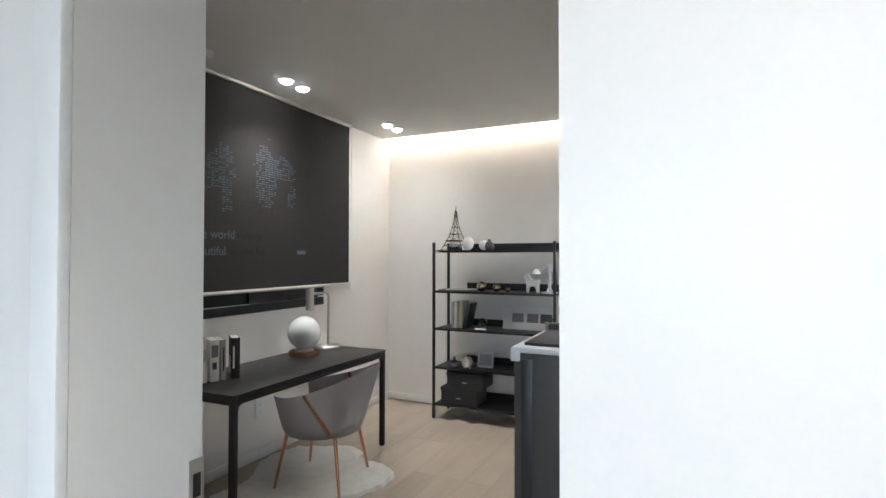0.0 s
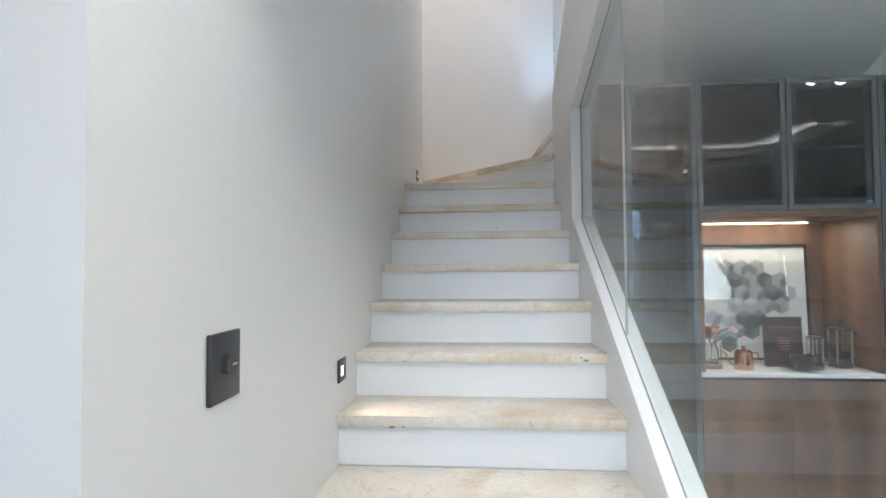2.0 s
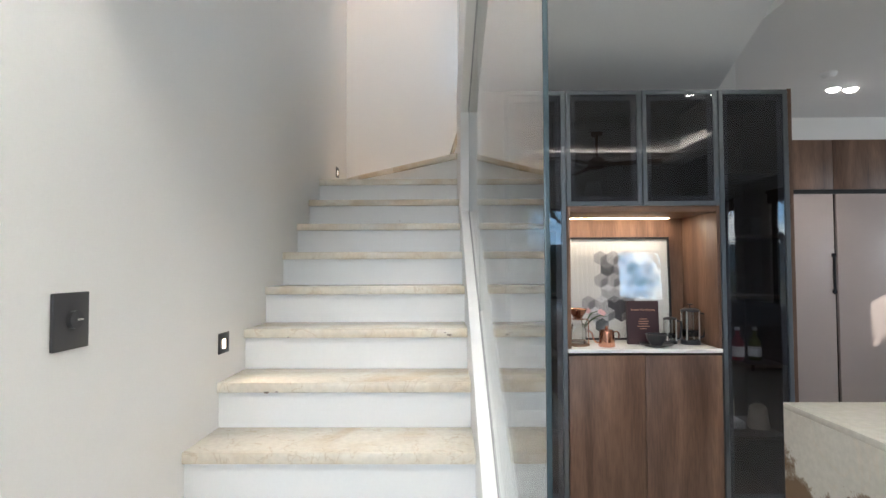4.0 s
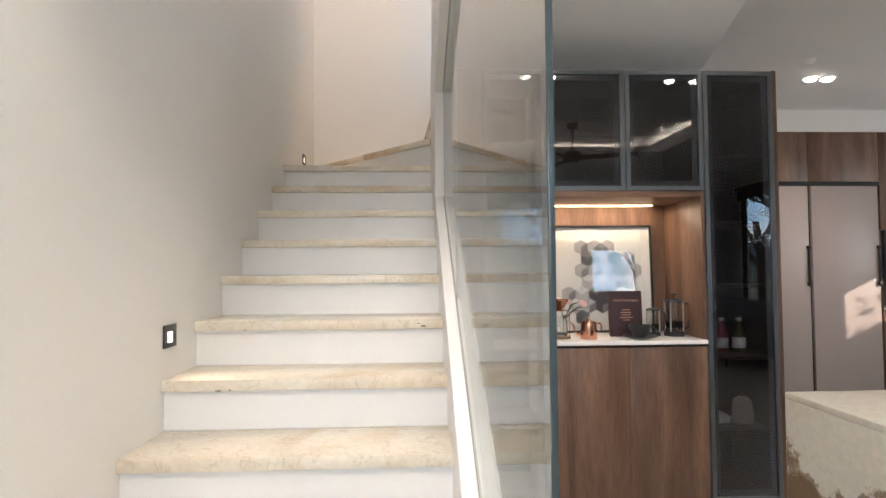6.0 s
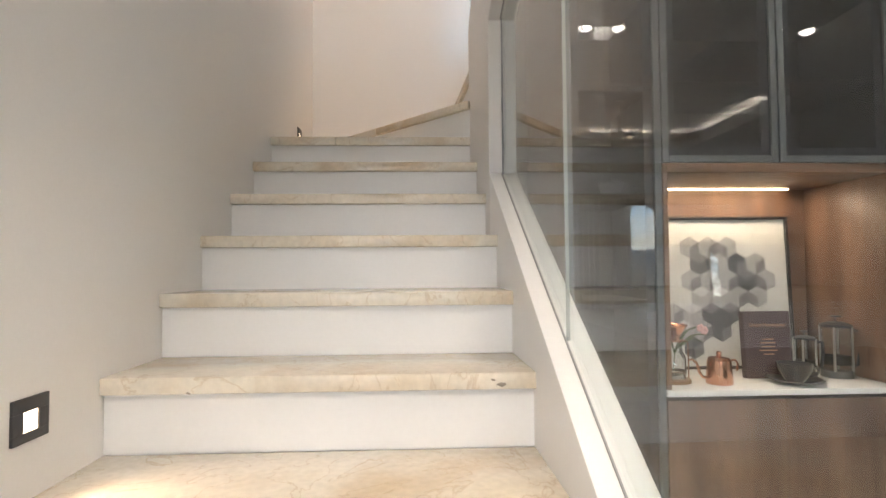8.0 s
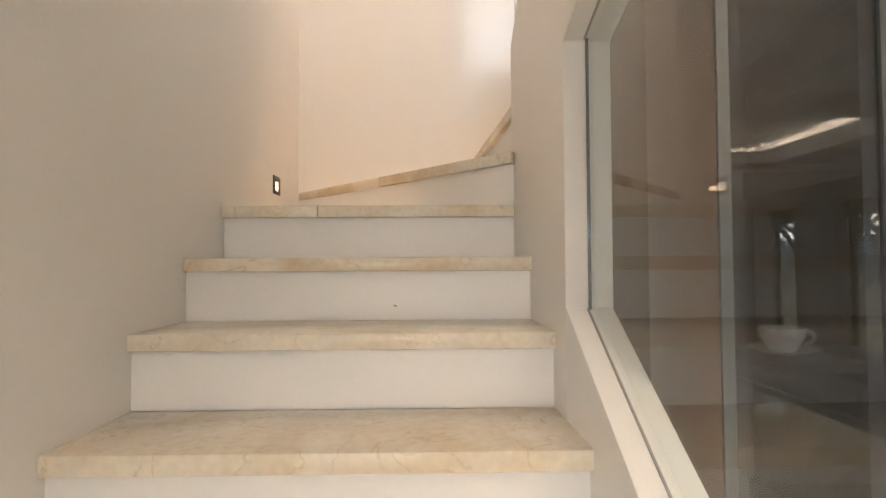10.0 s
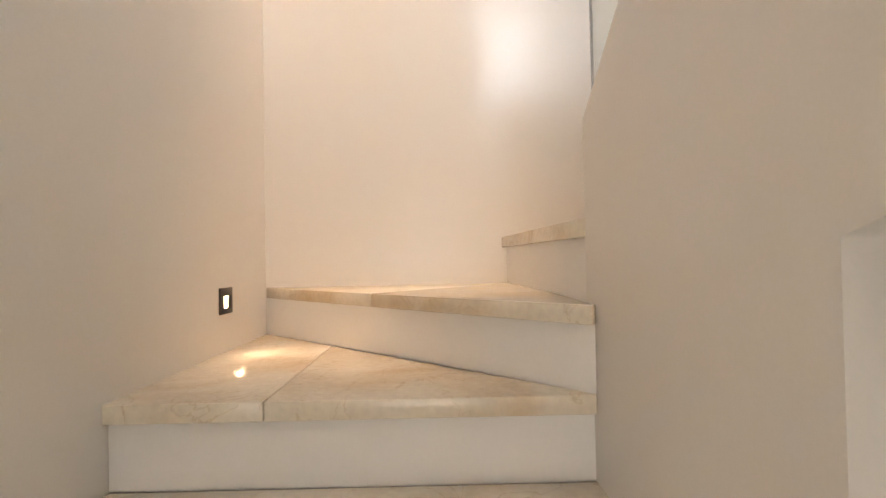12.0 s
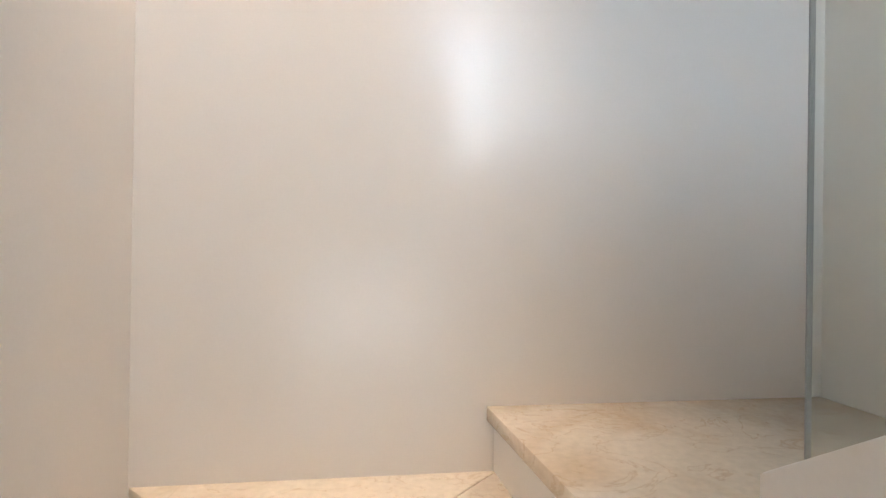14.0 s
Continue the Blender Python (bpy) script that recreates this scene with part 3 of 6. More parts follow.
# first winder: two slabs of a triangle from wall to wall
DX, DY = 0.974, 2.68
def diag(x):
    return BACK + (DY - BACK) * x / DX
for x0, x1 in ((0.001, 0.319), (0.321, 0.986)):
    top = [(x0, Y11), (x1, Y11), (x1, max(Y11 + 0.02, diag(x1) + 0.05)), (x0, min(BACK - 0.001, diag(x0) + 0.05))]
    part("tread", prism(top, "z", R * 11 - NOSE, R * 11, bev=0.003), M_MARBLE, stairs, "beige marble winder slab")
part("stair_core", box((0.002, Y11 + 0.041, R * 9), (0.986, BACK - 0.001, R * 11 - NOSE - 0.001)), M_RISER, stairs, smooth=False)
nx, ny = -(DY - BACK), DX
ln = math.hypot(nx, ny)
nx, ny = nx / ln, ny / ln
# diagonal riser and second winder
a, b = (0.002, diag(0.002)), (DX, diag(DX))
o1, o2 = 0.024, 0.04
part("riser", prism([(a[0], a[1] + o1 / ny), (b[0] + 0.012, b[1] + o1 / ny - 0.012), (b[0] + 0.012, b[1] + o2 / ny - 0.012), (a[0], min(BACK - 0.001, a[1] + o2 / ny))], "z", R * 11, R * 12 - NOSE), M_RISER, stairs, smooth=False)
X13 = 0.925
for k, (p, q) in enumerate(((0.002, 0.468), (0.470, DX))):
    yb = BACK - 0.001
    if k == 0:
        top = [(p, min(yb - 0.002, diag(p))), (q, diag(q)), (X13 + 0.03, yb), (0.006, yb)]
    else:
        top = [(p + 0.002, diag(p + 0.002)), (DX, diag(DX)), (0.987, DY + 0.02), (0.987, 2.8), (X13 + 0.05, yb), (X13 + 0.033, yb)]
    part("tread", prism(top, "z", R * 12 - NOSE, R * 12, bev=0.003), M_MARBLE, stairs, "beige marble winder slab")
# step up to the upper landing, and the flight beyond
XN = ((X13, BACK - 0.001), (0.985, 2.77))
part("riser", prism([(X13 + 0.022, BACK - 0.001), (1.008, 2.762), (1.03, 2.762), (X13 + 0.045, BACK - 0.001)], "z", R * 12, R * 13 - NOSE), M_RISER, stairs, smooth=False)
part("tread", prism([(X13, BACK - 0.001), (0.987, 2.765), (1.968, 2.765), (1.968, BACK - 0.001)], "z", R * 13 - NOSE, R * 13, bev=0.003), M_MARBLE, stairs, "beige marble upper landing")
part("stair_core", prism([(1.0, 2.765), (1.968, 2.765), (1.968, BACK - 0.001), (0.98, BACK - 0.001)], "z", R * 12 - 0.3, R * 13 - NOSE - 0.002), M_RISER, stairs, smooth=False)
for i in range(14, 18):
    y = 2.76 - (i - 14) * G
    part("tread", box((1.092, y - G, R * i - NOSE), (1.968, y, R * i), 0.003), M_MARBLE, stairs)
    part("riser", box((1.092, y - 0.04, R * (i - 1)), (1.968, y - 0.022, R * i - NOSE)), M_RISER, stairs, smooth=False)

# chipped spots along the nosings
for x, y, z, w in ((0.925, 5 * G, 1.052, 0.012), (0.905, 5 * G, 1.062, 0.007), (0.20, 4 * G, 0.862, 0.010), (0.24, 4 * G, 0.864, 0.006), (0.20, 5 * G, 1.044, 0.006), (0.60, 9 * G + 0.021, 1.66, 0.0045)):
    bm = ball((x, y + 0.0005, z), w, None, (1.0, 0.12, 0.5), 10)
    for v in bm.verts:
        v.co.x += 0.004 * noise.noise(v.co * 150)
        v.co.z += 0.003 * noise.noise(v.co * 190)
    part("chip", bm, mat("chipped_stone", (0.30, 0.25, 0.20), 0.8, var=0.3, fine=200, bump=0.2), stairs, "dark chipped spot")

# ---- stair glass ----
glass = thing("glass_partition", (1.045, 0.8, 0.1), "clear frameless glass partition set in the sloping stair kerb", "glass partition")
gy = [(-0.175, kerb(-0.175) - 0.03), (2.06, kerb(2.06) - 0.03), (2.06, soffit(2.06) + 0.03), (-0.175, soffit(-0.175) + 0.03)]
pane = part("pane", splay(prism(gy, "x", 1.044, 1.052)), M_CLEAR, glass, smooth=False)
pane.visible_shadow = False
part("edge_profile", splay(box((1.0435, -0.1800, 0.20), (1.0525, -0.1755, 2.95), 0.001)), M_GEDGE, glass, "dark polished glass edge")
for x0, x1 in ((1.0400, 1.0435),):
    part("gasket", splay(prism([(-0.17, kerb(-0.17) - 0.002), (2.06, kerb(2.06) - 0.002), (2.06, kerb(2.06) + 0.005), (-0.17, kerb(-0.17) + 0.005)], "x", x0, x1)), M_SEAL, glass, "thin grey seal", smooth=False)
    part("gasket", splay(prism([(-0.17, soffit(-0.17) + 0.002), (2.06, soffit(2.06) + 0.002), (2.06, soffit(2.06) - 0.005), (-0.17, soffit(-0.17) - 0.005)], "x", x0, x1)), M_SEAL, glass, "thin grey seal", smooth=False)
part("joint", splay(box((1.0438, 1.2572, kerb(1.258)), (1.0522, 1.2588, soffit(1.258)))), M_JOINT, glass, "thin pale glass joint", smooth=False)
glass2 = thing("glass_balustrade", (1.045, 1.5, 2.7), "clear glass balustrade on the sloping parapet", "glass balustrade")
gy = [(2.71, parapet(2.71) - 0.02), (2.71, 3.6), (0.3, 4.5), (0.3, parapet(0.3) - 0.02)]
pane = part("pane", splay(prism(gy, "x", 1.002, 1.009)), M_CLEAR, glass2, smooth=False)
pane.visible_shadow = False
part("edge_profile", splay(box((1.0025, 2.7105, parapet(2.71) - 0.01), (1.0085, 2.7125, 3.6), 0.0005)), M_SEAL, glass2, "dark polished glass edge")
part("seal", box((1.0445, 2.0615, kerb(2.06)), (1.0515, 2.065, soffit(2.06)), 0.0005), M_GEDGE, glass, "thin dark seal")


# ---- switches and step lights ----
def step_light(y, z):
    t = thing("step_light", (0, y, z - 0.04), "recessed black step light glowing warm in the stair wall", "step light", group="stair step lights")
    w, h = 0.046, 0.041
    bm = bmesh.new()
    box((0.0, y - w, z - h), (0.007, y + w, z - h + 0.018), 0.001, bm)
    box((0.0, y - w, z + h - 0.026), (0.007, y + w, z + h), 0.001, bm)
    box((0.0, y - w, z - h + 0.018), (0.007, y - w + 0.026, z + h - 0.026), 0.001, bm)
    box((0.0, y + w - 0.026, z - h + 0.018), (0.007, y + w, z + h - 0.026), 0.001, bm)
    part("frame", bm, M_SWITCH, t)
    part("lens", box((0.0005, y - w + 0.026, z - h + 0.018), (0.003, y + w - 0.026, z + h - 0.026)), M_STEPLENS, t, "warm glowing lens", smooth=False)
    for k in range(6):
        zz = z - h + 0.020 + k * 0.006
        part("slat", box((0.003, y - w + 0.026, zz), (0.0045, y + w - 0.026, zz + 0.0012)), M_TAPE, t, smooth=False)


step_light(1.137, 1.05)
step_light(3.31, 2.14)
sw = thing("light_switch", (0, 0.26, 1.16), "dark grey rotary light switch plate on the white wall", "light switch")
part("plate", box((0.0, 0.20, 1.16), (0.010, 0.32, 1.298), 0.002), M_SWITCH, sw)
part("dial", tube([(0.010, 0.26, 1.232), (0.022, 0.26, 1.232)], 0.022, 24), M_SWITCH, sw)
part("pointer", box((0.022, 0.262, 1.230), (0.0245, 0.28, 1.234)), M_STEEL, sw, smooth=False)


# ---- display cabinet by the stairs ----
CY, CD = 1.885, 2.33


def framed_door(name, parent, x0, x1, z0, z1, y, material=M_SMOKE, w=0.024):
    """A slim aluminium-framed glass door facing the hall."""
    bm = bmesh.new()
    for lo, hi in (((x0, z0), (x0 + w, z1)), ((x1 - w, z0), (x1, z1)), ((x0 + w, z0), (x1 - w, z0 + w)), ((x0 + w, z1 - w), (x1 - w, z1))):
        box((lo[0], y, lo[1]), (hi[0], y + 0.02, hi[1]), 0.0015, bm, 1)
    door = part(name, bm, M_FRAME, parent, "grey metal framed smoked glass door")
    bm = bmesh.new()
    q = w + 0.030
    for lo, hi in (((x0 + w, z0 + w), (x0 + q, z1 - w)), ((x1 - q, z0 + w), (x1 - w, z1 - w)), ((x0 + q, z0 + w), (x1 - q, z0 + q)), ((x0 + q, z1 - q), (x1 - q, z1 - w))):
        box((lo[0], y + 0.016, lo[1]), (hi[0], y + 0.019, hi[1]), 0, bm)
    part("border", bm, M_BORDER, door, smooth=False)
    g = part("pane", box((x0 + w, y + 0.008, z0 + w), (x1 - w, y + 0.013, z1 - w)), material, door, smooth=False)
    g.visible_shadow = False
    return door


M_BORDER = mat("grey_glass_border", (0.17, 0.17, 0.175), 0.35, var=0.05, bump=0)


def tall_unit(x0, x1, label, shelves):
    t = thing("display_cabinet", ((x0 + x1) / 2, CD, 0), label, "cabinet", "tall glass cabinets")
    bm = bmesh.new()
    for lo, hi in (((x0, 0.06), (x0 + 0.018, 2.33)), ((x1 - 0.018, 0.06), (x1, 2.33))):
        box((lo[0], CY + 0.022, lo[1]), (hi[0], CD, hi[1]), 0, bm)
    box((x0 + 0.018, CY + 0.022, 2.31), (x1 - 0.018, CD, 2.33), 0, bm)
    box((x0 + 0.018, CY + 0.022, 0.06), (x1 - 0.018, CD, 0.08), 0, bm)
    box((x0 + 0.018, CD - 0.012, 0.08), (x1 - 0.018, CD, 2.31), 0, bm)
    part("body", bm, M_INNER, t, "dark brown carcass", smooth=False)
    for z in shelves:
        part("shelf", box((x0 + 0.018, CY + 0.04, z - 0.009), (x1 - 0.018, CD - 0.012, z + 0.009)), M_INNER, t, smooth=False)
    part("plinth", box((x0, CY + 0.06, 0), (x1, CD, 0.06)), M_DARK, t, smooth=False)
    framed_door("door", t, x0 + 0.001, x1 - 0.001, 0.065, 2.33, CY)
    return t


M_INNER = wood("dark_carcass", (0.040, 0.024, 0.018), (0.10, 0.06, 0.042), "z", 6)
tall_unit(1.235, 1.573, "tall cabinet with a smoked glass door beside the stairs", (0.45, 0.85, 1.20, 1.575, 1.96))
tall_unit(2.418, 2.80, "tall cabinet with a smoked glass door and bottles inside", (0.41, 0.80, 1.18, 1.52, 1.88))
filler = solo("filler_panel", prism([(1.104, CY + 0.002), (1.234, CY + 0.002), (1.234, CY + 0.022), (1.124, CY + 0.022), (1.124, CD), (1.104, CD)], "z", 0.06, 2.33, bev=0.001), M_INNER, "narrow dark walnut filler panel between stairs and cabinet", "panel")
solo("side_panel", box((2.801, CY + 0.004, 0.06), (2.822, CD + 0.028, 2.335), 0.001), M_WALNUT, "walnut end panel of the cabinet row", "panel")

up = thing("wall_cabinet", (1.99, CD, 1.70), "pair of smoked glass wall cabinet doors in grey frames", "cabinet")
bm = bmesh.new()
box((1.576, CY + 0.022, 1.70), (1.594, CD, 2.33), 0, bm)
box((2.397, CY + 0.022, 1.70), (2.415, CD, 2.33), 0, bm)
box((1.594, CY + 0.022, 1.70), (2.397, CD, 1.718), 0, bm)
box((1.594, CY + 0.022, 2.312), (2.397, CD, 2.33), 0, bm)
box((1.594, CD - 0.012, 1.718), (2.397, CD, 2.312), 0, bm)
part("body", bm, M_INNER, up, "dark brown carcass", smooth=False)
part("shelf", box((1.595, CY + 0.05, 1.99), (2.396, CD - 0.012, 2.005)), M_INNER, up, smooth=False)
framed_door("door", up, 1.576, 1.993, 1.69, 2.332, CY)
framed_door("door", up, 1.997, 2.415, 1.69, 2.332, CY)

niche = thing("coffee_niche", (1.99, CD, 0.9), "open walnut niche with a lit top above the counter", "niche")
part("back_panel", box((1.594, CD - 0.02, 0.905), (2.395, CD - 0.002, 1.66)), M_WALNUT, niche, smooth=False)
part("side_panel", box((1.576, CY + 0.003, 0.905), (1.594, CD - 0.002, 1.688), 0.001), M_WALNUT, niche)
part("side_panel", box((2.396, CY + 0.003, 0.905), (2.415, CD - 0.002, 1.688), 0.001), M_WALNUT, niche)
part("top_panel", box((1.594, CY + 0.003, 1.655), (2.396, CD - 0.02, 1.688), 0.001), M_WALNUT_X, niche)
part("light_strip", box((1.60, CD - 0.060, 1.6505), (2.30, CD - 0.048, 1.656)), M_LEDW, niche, "warm glowing strip", smooth=False)
solo("counter", box((1.576, CY - 0.004, 0.882), (2.415, CD - 0.001, 0.903), 0.0015), M_COUNTER, "thin white stone counter in the coffee niche", "counter")
base = thing("base_cabinet", (1.99, CD, 0), "walnut base cabinet with two plain doors", "cabinet")
part("body", box((1.576, CY + 0.024, 0.06), (2.415, CD, 0.86)), M_INNER, base, smooth=False)
part("plinth", box((1.576, CY + 0.06, 0), (2.415, CD, 0.058)), M_DARK, base, smooth=False)
part("door", box((1.578, CY + 0.002, 0.065), (1.993, CY + 0.022, 0.868), 0.001), M_WALNUT, base)
part("door", box((1.996, CY + 0.002, 0.065), (2.413, CY + 0.022, 0.868), 0.001), M_WALNUT, base)

# ---- things on the coffee counter ----
CZ = 0.903
pic = thing("framed_print", (1.98, 2.25, CZ), "black framed print of grey hexagon blocks leaning in the niche", "picture")
TILT = 0.05
PM = Matrix.Translation((1.972, 2.245, CZ)) @ Matrix.Rotation(-TILT, 4, "X")
W2, H2 = 0.325, 0.635


def on_print(bm):
    bmesh.ops.transform(bm, verts=bm.verts, matrix=PM)
    return bm


bm = bmesh.new()
for lo, hi in (((-W2, 0), (W2, 0.012)), ((-W2, H2 - 0.012), (W2, H2)), ((-W2, 0.012), (-W2 + 0.012, H2 - 0.012)), ((W2 - 0.012, 0.012), (W2, H2 - 0.012))):
    box((lo[0], 0, lo[1]), (hi[0], 0.022, hi[1]), 0.0015, bm, 1)
part("frame", on_print(bm), M_BLACK, pic)
part("mount", on_print(box((-W2 + 0.012, 0.011, 0.012), (W2 - 0.012, 0.018, H2 - 0.012))), M_PAPER, pic, "white paper mount", smooth=False)
rng = random.Random(4)
S = 0.0465


def rhomb(cx, cz, k):
    a0, a1 = ((30, 150), (150, 270), (270, 390))[k]
    u = (S * math.cos(radians(a0)), S * math.sin(radians(a0)))
    v = (S * math.cos(radians(a1)), S * math.sin(radians(a1)))
    return [(cx + p[0], cz + p[1]) for p in ((0, 0), u, (u[0] + v[0], u[1] + v[1]), v)]


# rows of blocks: first column, then light, mid or dark blocks
TONES = {"L": (M_H1, M_H1, M_H2), "M": (M_H1, M_H2, M_H1), "P": (M_PALE, M_H1, M_H1), "D": (M_H3, M_H3, M_H2), "X": (M_H2, M_H3, M_H3)}
for row, (first, blocks) in enumerate(((0, "LLM"), (0, "XMDL"), (0, "LLLXM"), (0, "PPLM"), (-1, "LPXX"), (-1, "PLD"), (0, "D"))):
    for k2, tone in enumerate(blocks):
        px = (-1.27 + first + k2 + (0.5 if row % 2 else 0)) * S * 1.732
        pz = 0.505 - row * S * 1.5
        for k in range(3):
            part("rhombus", on_print(prism(rhomb(px, pz, k), "y", 0.0085, 0.0105)), TONES[tone][k], pic, smooth=False)
g = part("pane", on_print(box((-W2 + 0.012, 0.004, 0.012), (W2 - 0.012, 0.006, H2 - 0.012))), M_PICGLASS, pic, smooth=False)
g.visible_shadow = False

bk = thing("book", (2.05, 2.05, CZ), "dark burgundy cloth book standing upright with gold lettering", "book")
BM = Matrix.Translation((2.05, 2.05, CZ)) @ Matrix.Rotation(radians(-4), 4, "X")


def on_book(bm):
    bmesh.ops.transform(bm, verts=bm.verts, matrix=BM)
    return bm


part("cover", on_book(box((-0.09, 0, 0.001), (0.09, 0.004, 0.252), 0.001)), M_BOOKRED, bk)
part("cover", on_book(box((-0.09, 0.026, 0.001), (0.09, 0.030, 0.252), 0.001)), M_BOOKRED, bk)
part("spine", on_book(box((-0.09, 0.0045, 0.001), (-0.086, 0.0255, 0.252), 0.0008)), M_BOOKRED, bk)
part("pages", on_book(box((-0.0855, 0.0045, 0.004), (0.087, 0.0255, 0.249))), M_PAPER, bk, "cream page block", smooth=False)
FLAT = BM @ Matrix.Rotation(radians(90), 4, "X")
lettering("title", "Ernest Hemingway", 0.0185, FLAT @ Matrix.Translation((0, 0.20, 0.0012)), M_GOLDINK, bk, "small gold title", 0.0004)
for k, w in enumerate((0.022, 0.03, 0.026, 0.035, 0.02)):
    part("text_line", on_book(box((-w, -0.0012, 0.145 - k * 0.014), (w, -0.0004, 0.149 - k * 0.014))), M_GOLDINK, bk, smooth=False)

# pour-over set
po = thing("pour_over_set", (1.665, 2.03, CZ), "copper coffee dripper over a glass server on a stand", "coffee dripper")
c = (1.665, 2.03, CZ)
part("server", lathe([(0.0, 0.016), (0.045, 0.016), (0.047, 0.03), (0.046, 0.09), (0.034, 0.115), (0.034, 0.125), (0.031, 0.125), (0.031, 0.113), (0.042, 0.088), (0.043, 0.032), (0.0, 0.020)], c), M_VESSEL, po, "clear glass server")
part("base_board", lathe([(0, 0), (0.062, 0), (0.064, 0.004), (0.062, 0.012), (0, 0.012)], c), M_LOG, po, "dark wooden base")
part("dripper", lathe([(0.012, 0.145), (0.020, 0.150), (0.052, 0.205), (0.054, 0.206), (0.053, 0.209), (0.049, 0.207), (0.018, 0.156), (0.010, 0.148)], c), M_COPPER, po)
part("stand_ring", tube(arc((c[0], c[1], c[2] + 0.150), 0.034, 0, 360, (1, 0, 0), (0, 1, 0), 20), 0.0022, 8), M_COPPER, po)
part("stand_rod", tube([(c[0] + 0.06, c[1], c[2] + 0.012), (c[0] + 0.06, c[1], c[2] + 0.135)] + arc((c[0] + 0.045, c[1], c[2] + 0.135), 0.015, 0, 90, (1, 0, 0), (0, 0, 1), 5) + [(c[0] + 0.03, c[1], c[2] + 0.150)], 0.0025, 8), M_COPPER, po)
# gooseneck kettle
ke = thing("gooseneck_kettle", (1.815, 1.985, CZ), "copper gooseneck kettle with a knobbed lid", "kettle")
c = (1.815, 1.985, CZ)
part("body", lathe([(0, 0), (0.044, 0), (0.046, 0.004), (0.040, 0.085), (0.037, 0.088), (0, 0.088)], c), M_COPPER, ke)
part("lid", lathe([(0.036, 0.0885), (0.034, 0.094), (0.012, 0.097), (0.007, 0.100), (0.010, 0.108), (0.008, 0.115), (0, 0.116)], c), M_COPPER, ke)
part("spout", tube([(c[0] - 0.040, c[1], c[2] + 0.02), (c[0] - 0.062, c[1], c[2] + 0.025), (c[0] - 0.075, c[1], c[2] + 0.045), (c[0] - 0.083, c[1], c[2] + 0.075), (c[0] - 0.098, c[1], c[2] + 0.088), (c[0] - 0.112, c[1], c[2] + 0.086)], 0.006, 10, taper=0.0035), M_COPPER, ke)
part("handle", tube([(c[0] + 0.037, c[1], c[2] + 0.08), (c[0] + 0.06, c[1], c[2] + 0.084), (c[0] + 0.07, c[1], c[2] + 0.07), (c[0] + 0.066, c[1], c[2] + 0.045)], 0.004, 8), M_COPPER, ke)


# orchid stem behind the dripper
orc = thing("orchid_spray", (1.74, 2.14, CZ), "small pink orchid spray with long green leaves", "flower")
part("stem", tube([(1.72, 2.14, CZ), (1.73, 2.14, CZ + 0.10), (1.76, 2.13, CZ + 0.17), (1.82, 2.12, CZ + 0.195)], 0.0022, 6), M_LEAF, orc)
for dx, dz, ln2 in ((0.13, 0.135, 0.13), (-0.06, 0.17, 0.10), (0.10, 0.11, 0.12), (0.07, 0.16, 0.10)):
    bm = bmesh.new()
    p0, p1 = Vector((1.725, 2.135, CZ + 0.08)), Vector((1.725 + dx, 2.12, CZ + dz + 0.02))
    rows2 = []
    for k in range(7):
        f = k / 6
        p = p0.lerp(p1, f) + Vector((0, 0, 0.03 * math.sin(math.pi * f)))
        w = 0.016 * math.sin(math.pi * (0.08 + 0.9 * f))
        rows2.append([bm.verts.new(p + Vector((0, -w, 0.004))), bm.verts.new(p), bm.verts.new(p + Vector((0, w, 0.004)))])
    for a2, b2 in zip(rows2, rows2[1:]):
        for j in range(2):
            bm.faces.new((a2[j], a2[j + 1], b2[j + 1], b2[j]))
    bmesh.ops.solidify(bm, geom=bm.faces[:], thickness=0.0012)
    part("leaf", bm, M_LEAF, orc)
for fx, fz in ((1.745, 0.19), (1.82, 0.185), (1.835, 0.175)):
    bm = bmesh.new()
    for k in range(5):
        a2 = 2 * math.pi * k / 5
        ball((fx + 0.009 * math.cos(a2), 2.115, CZ + fz + 0.009 * math.sin(a2)), 0.008, bm, (1, 0.35, 1), 8)
    part("blossom", bm, M_ORCHID, orc)


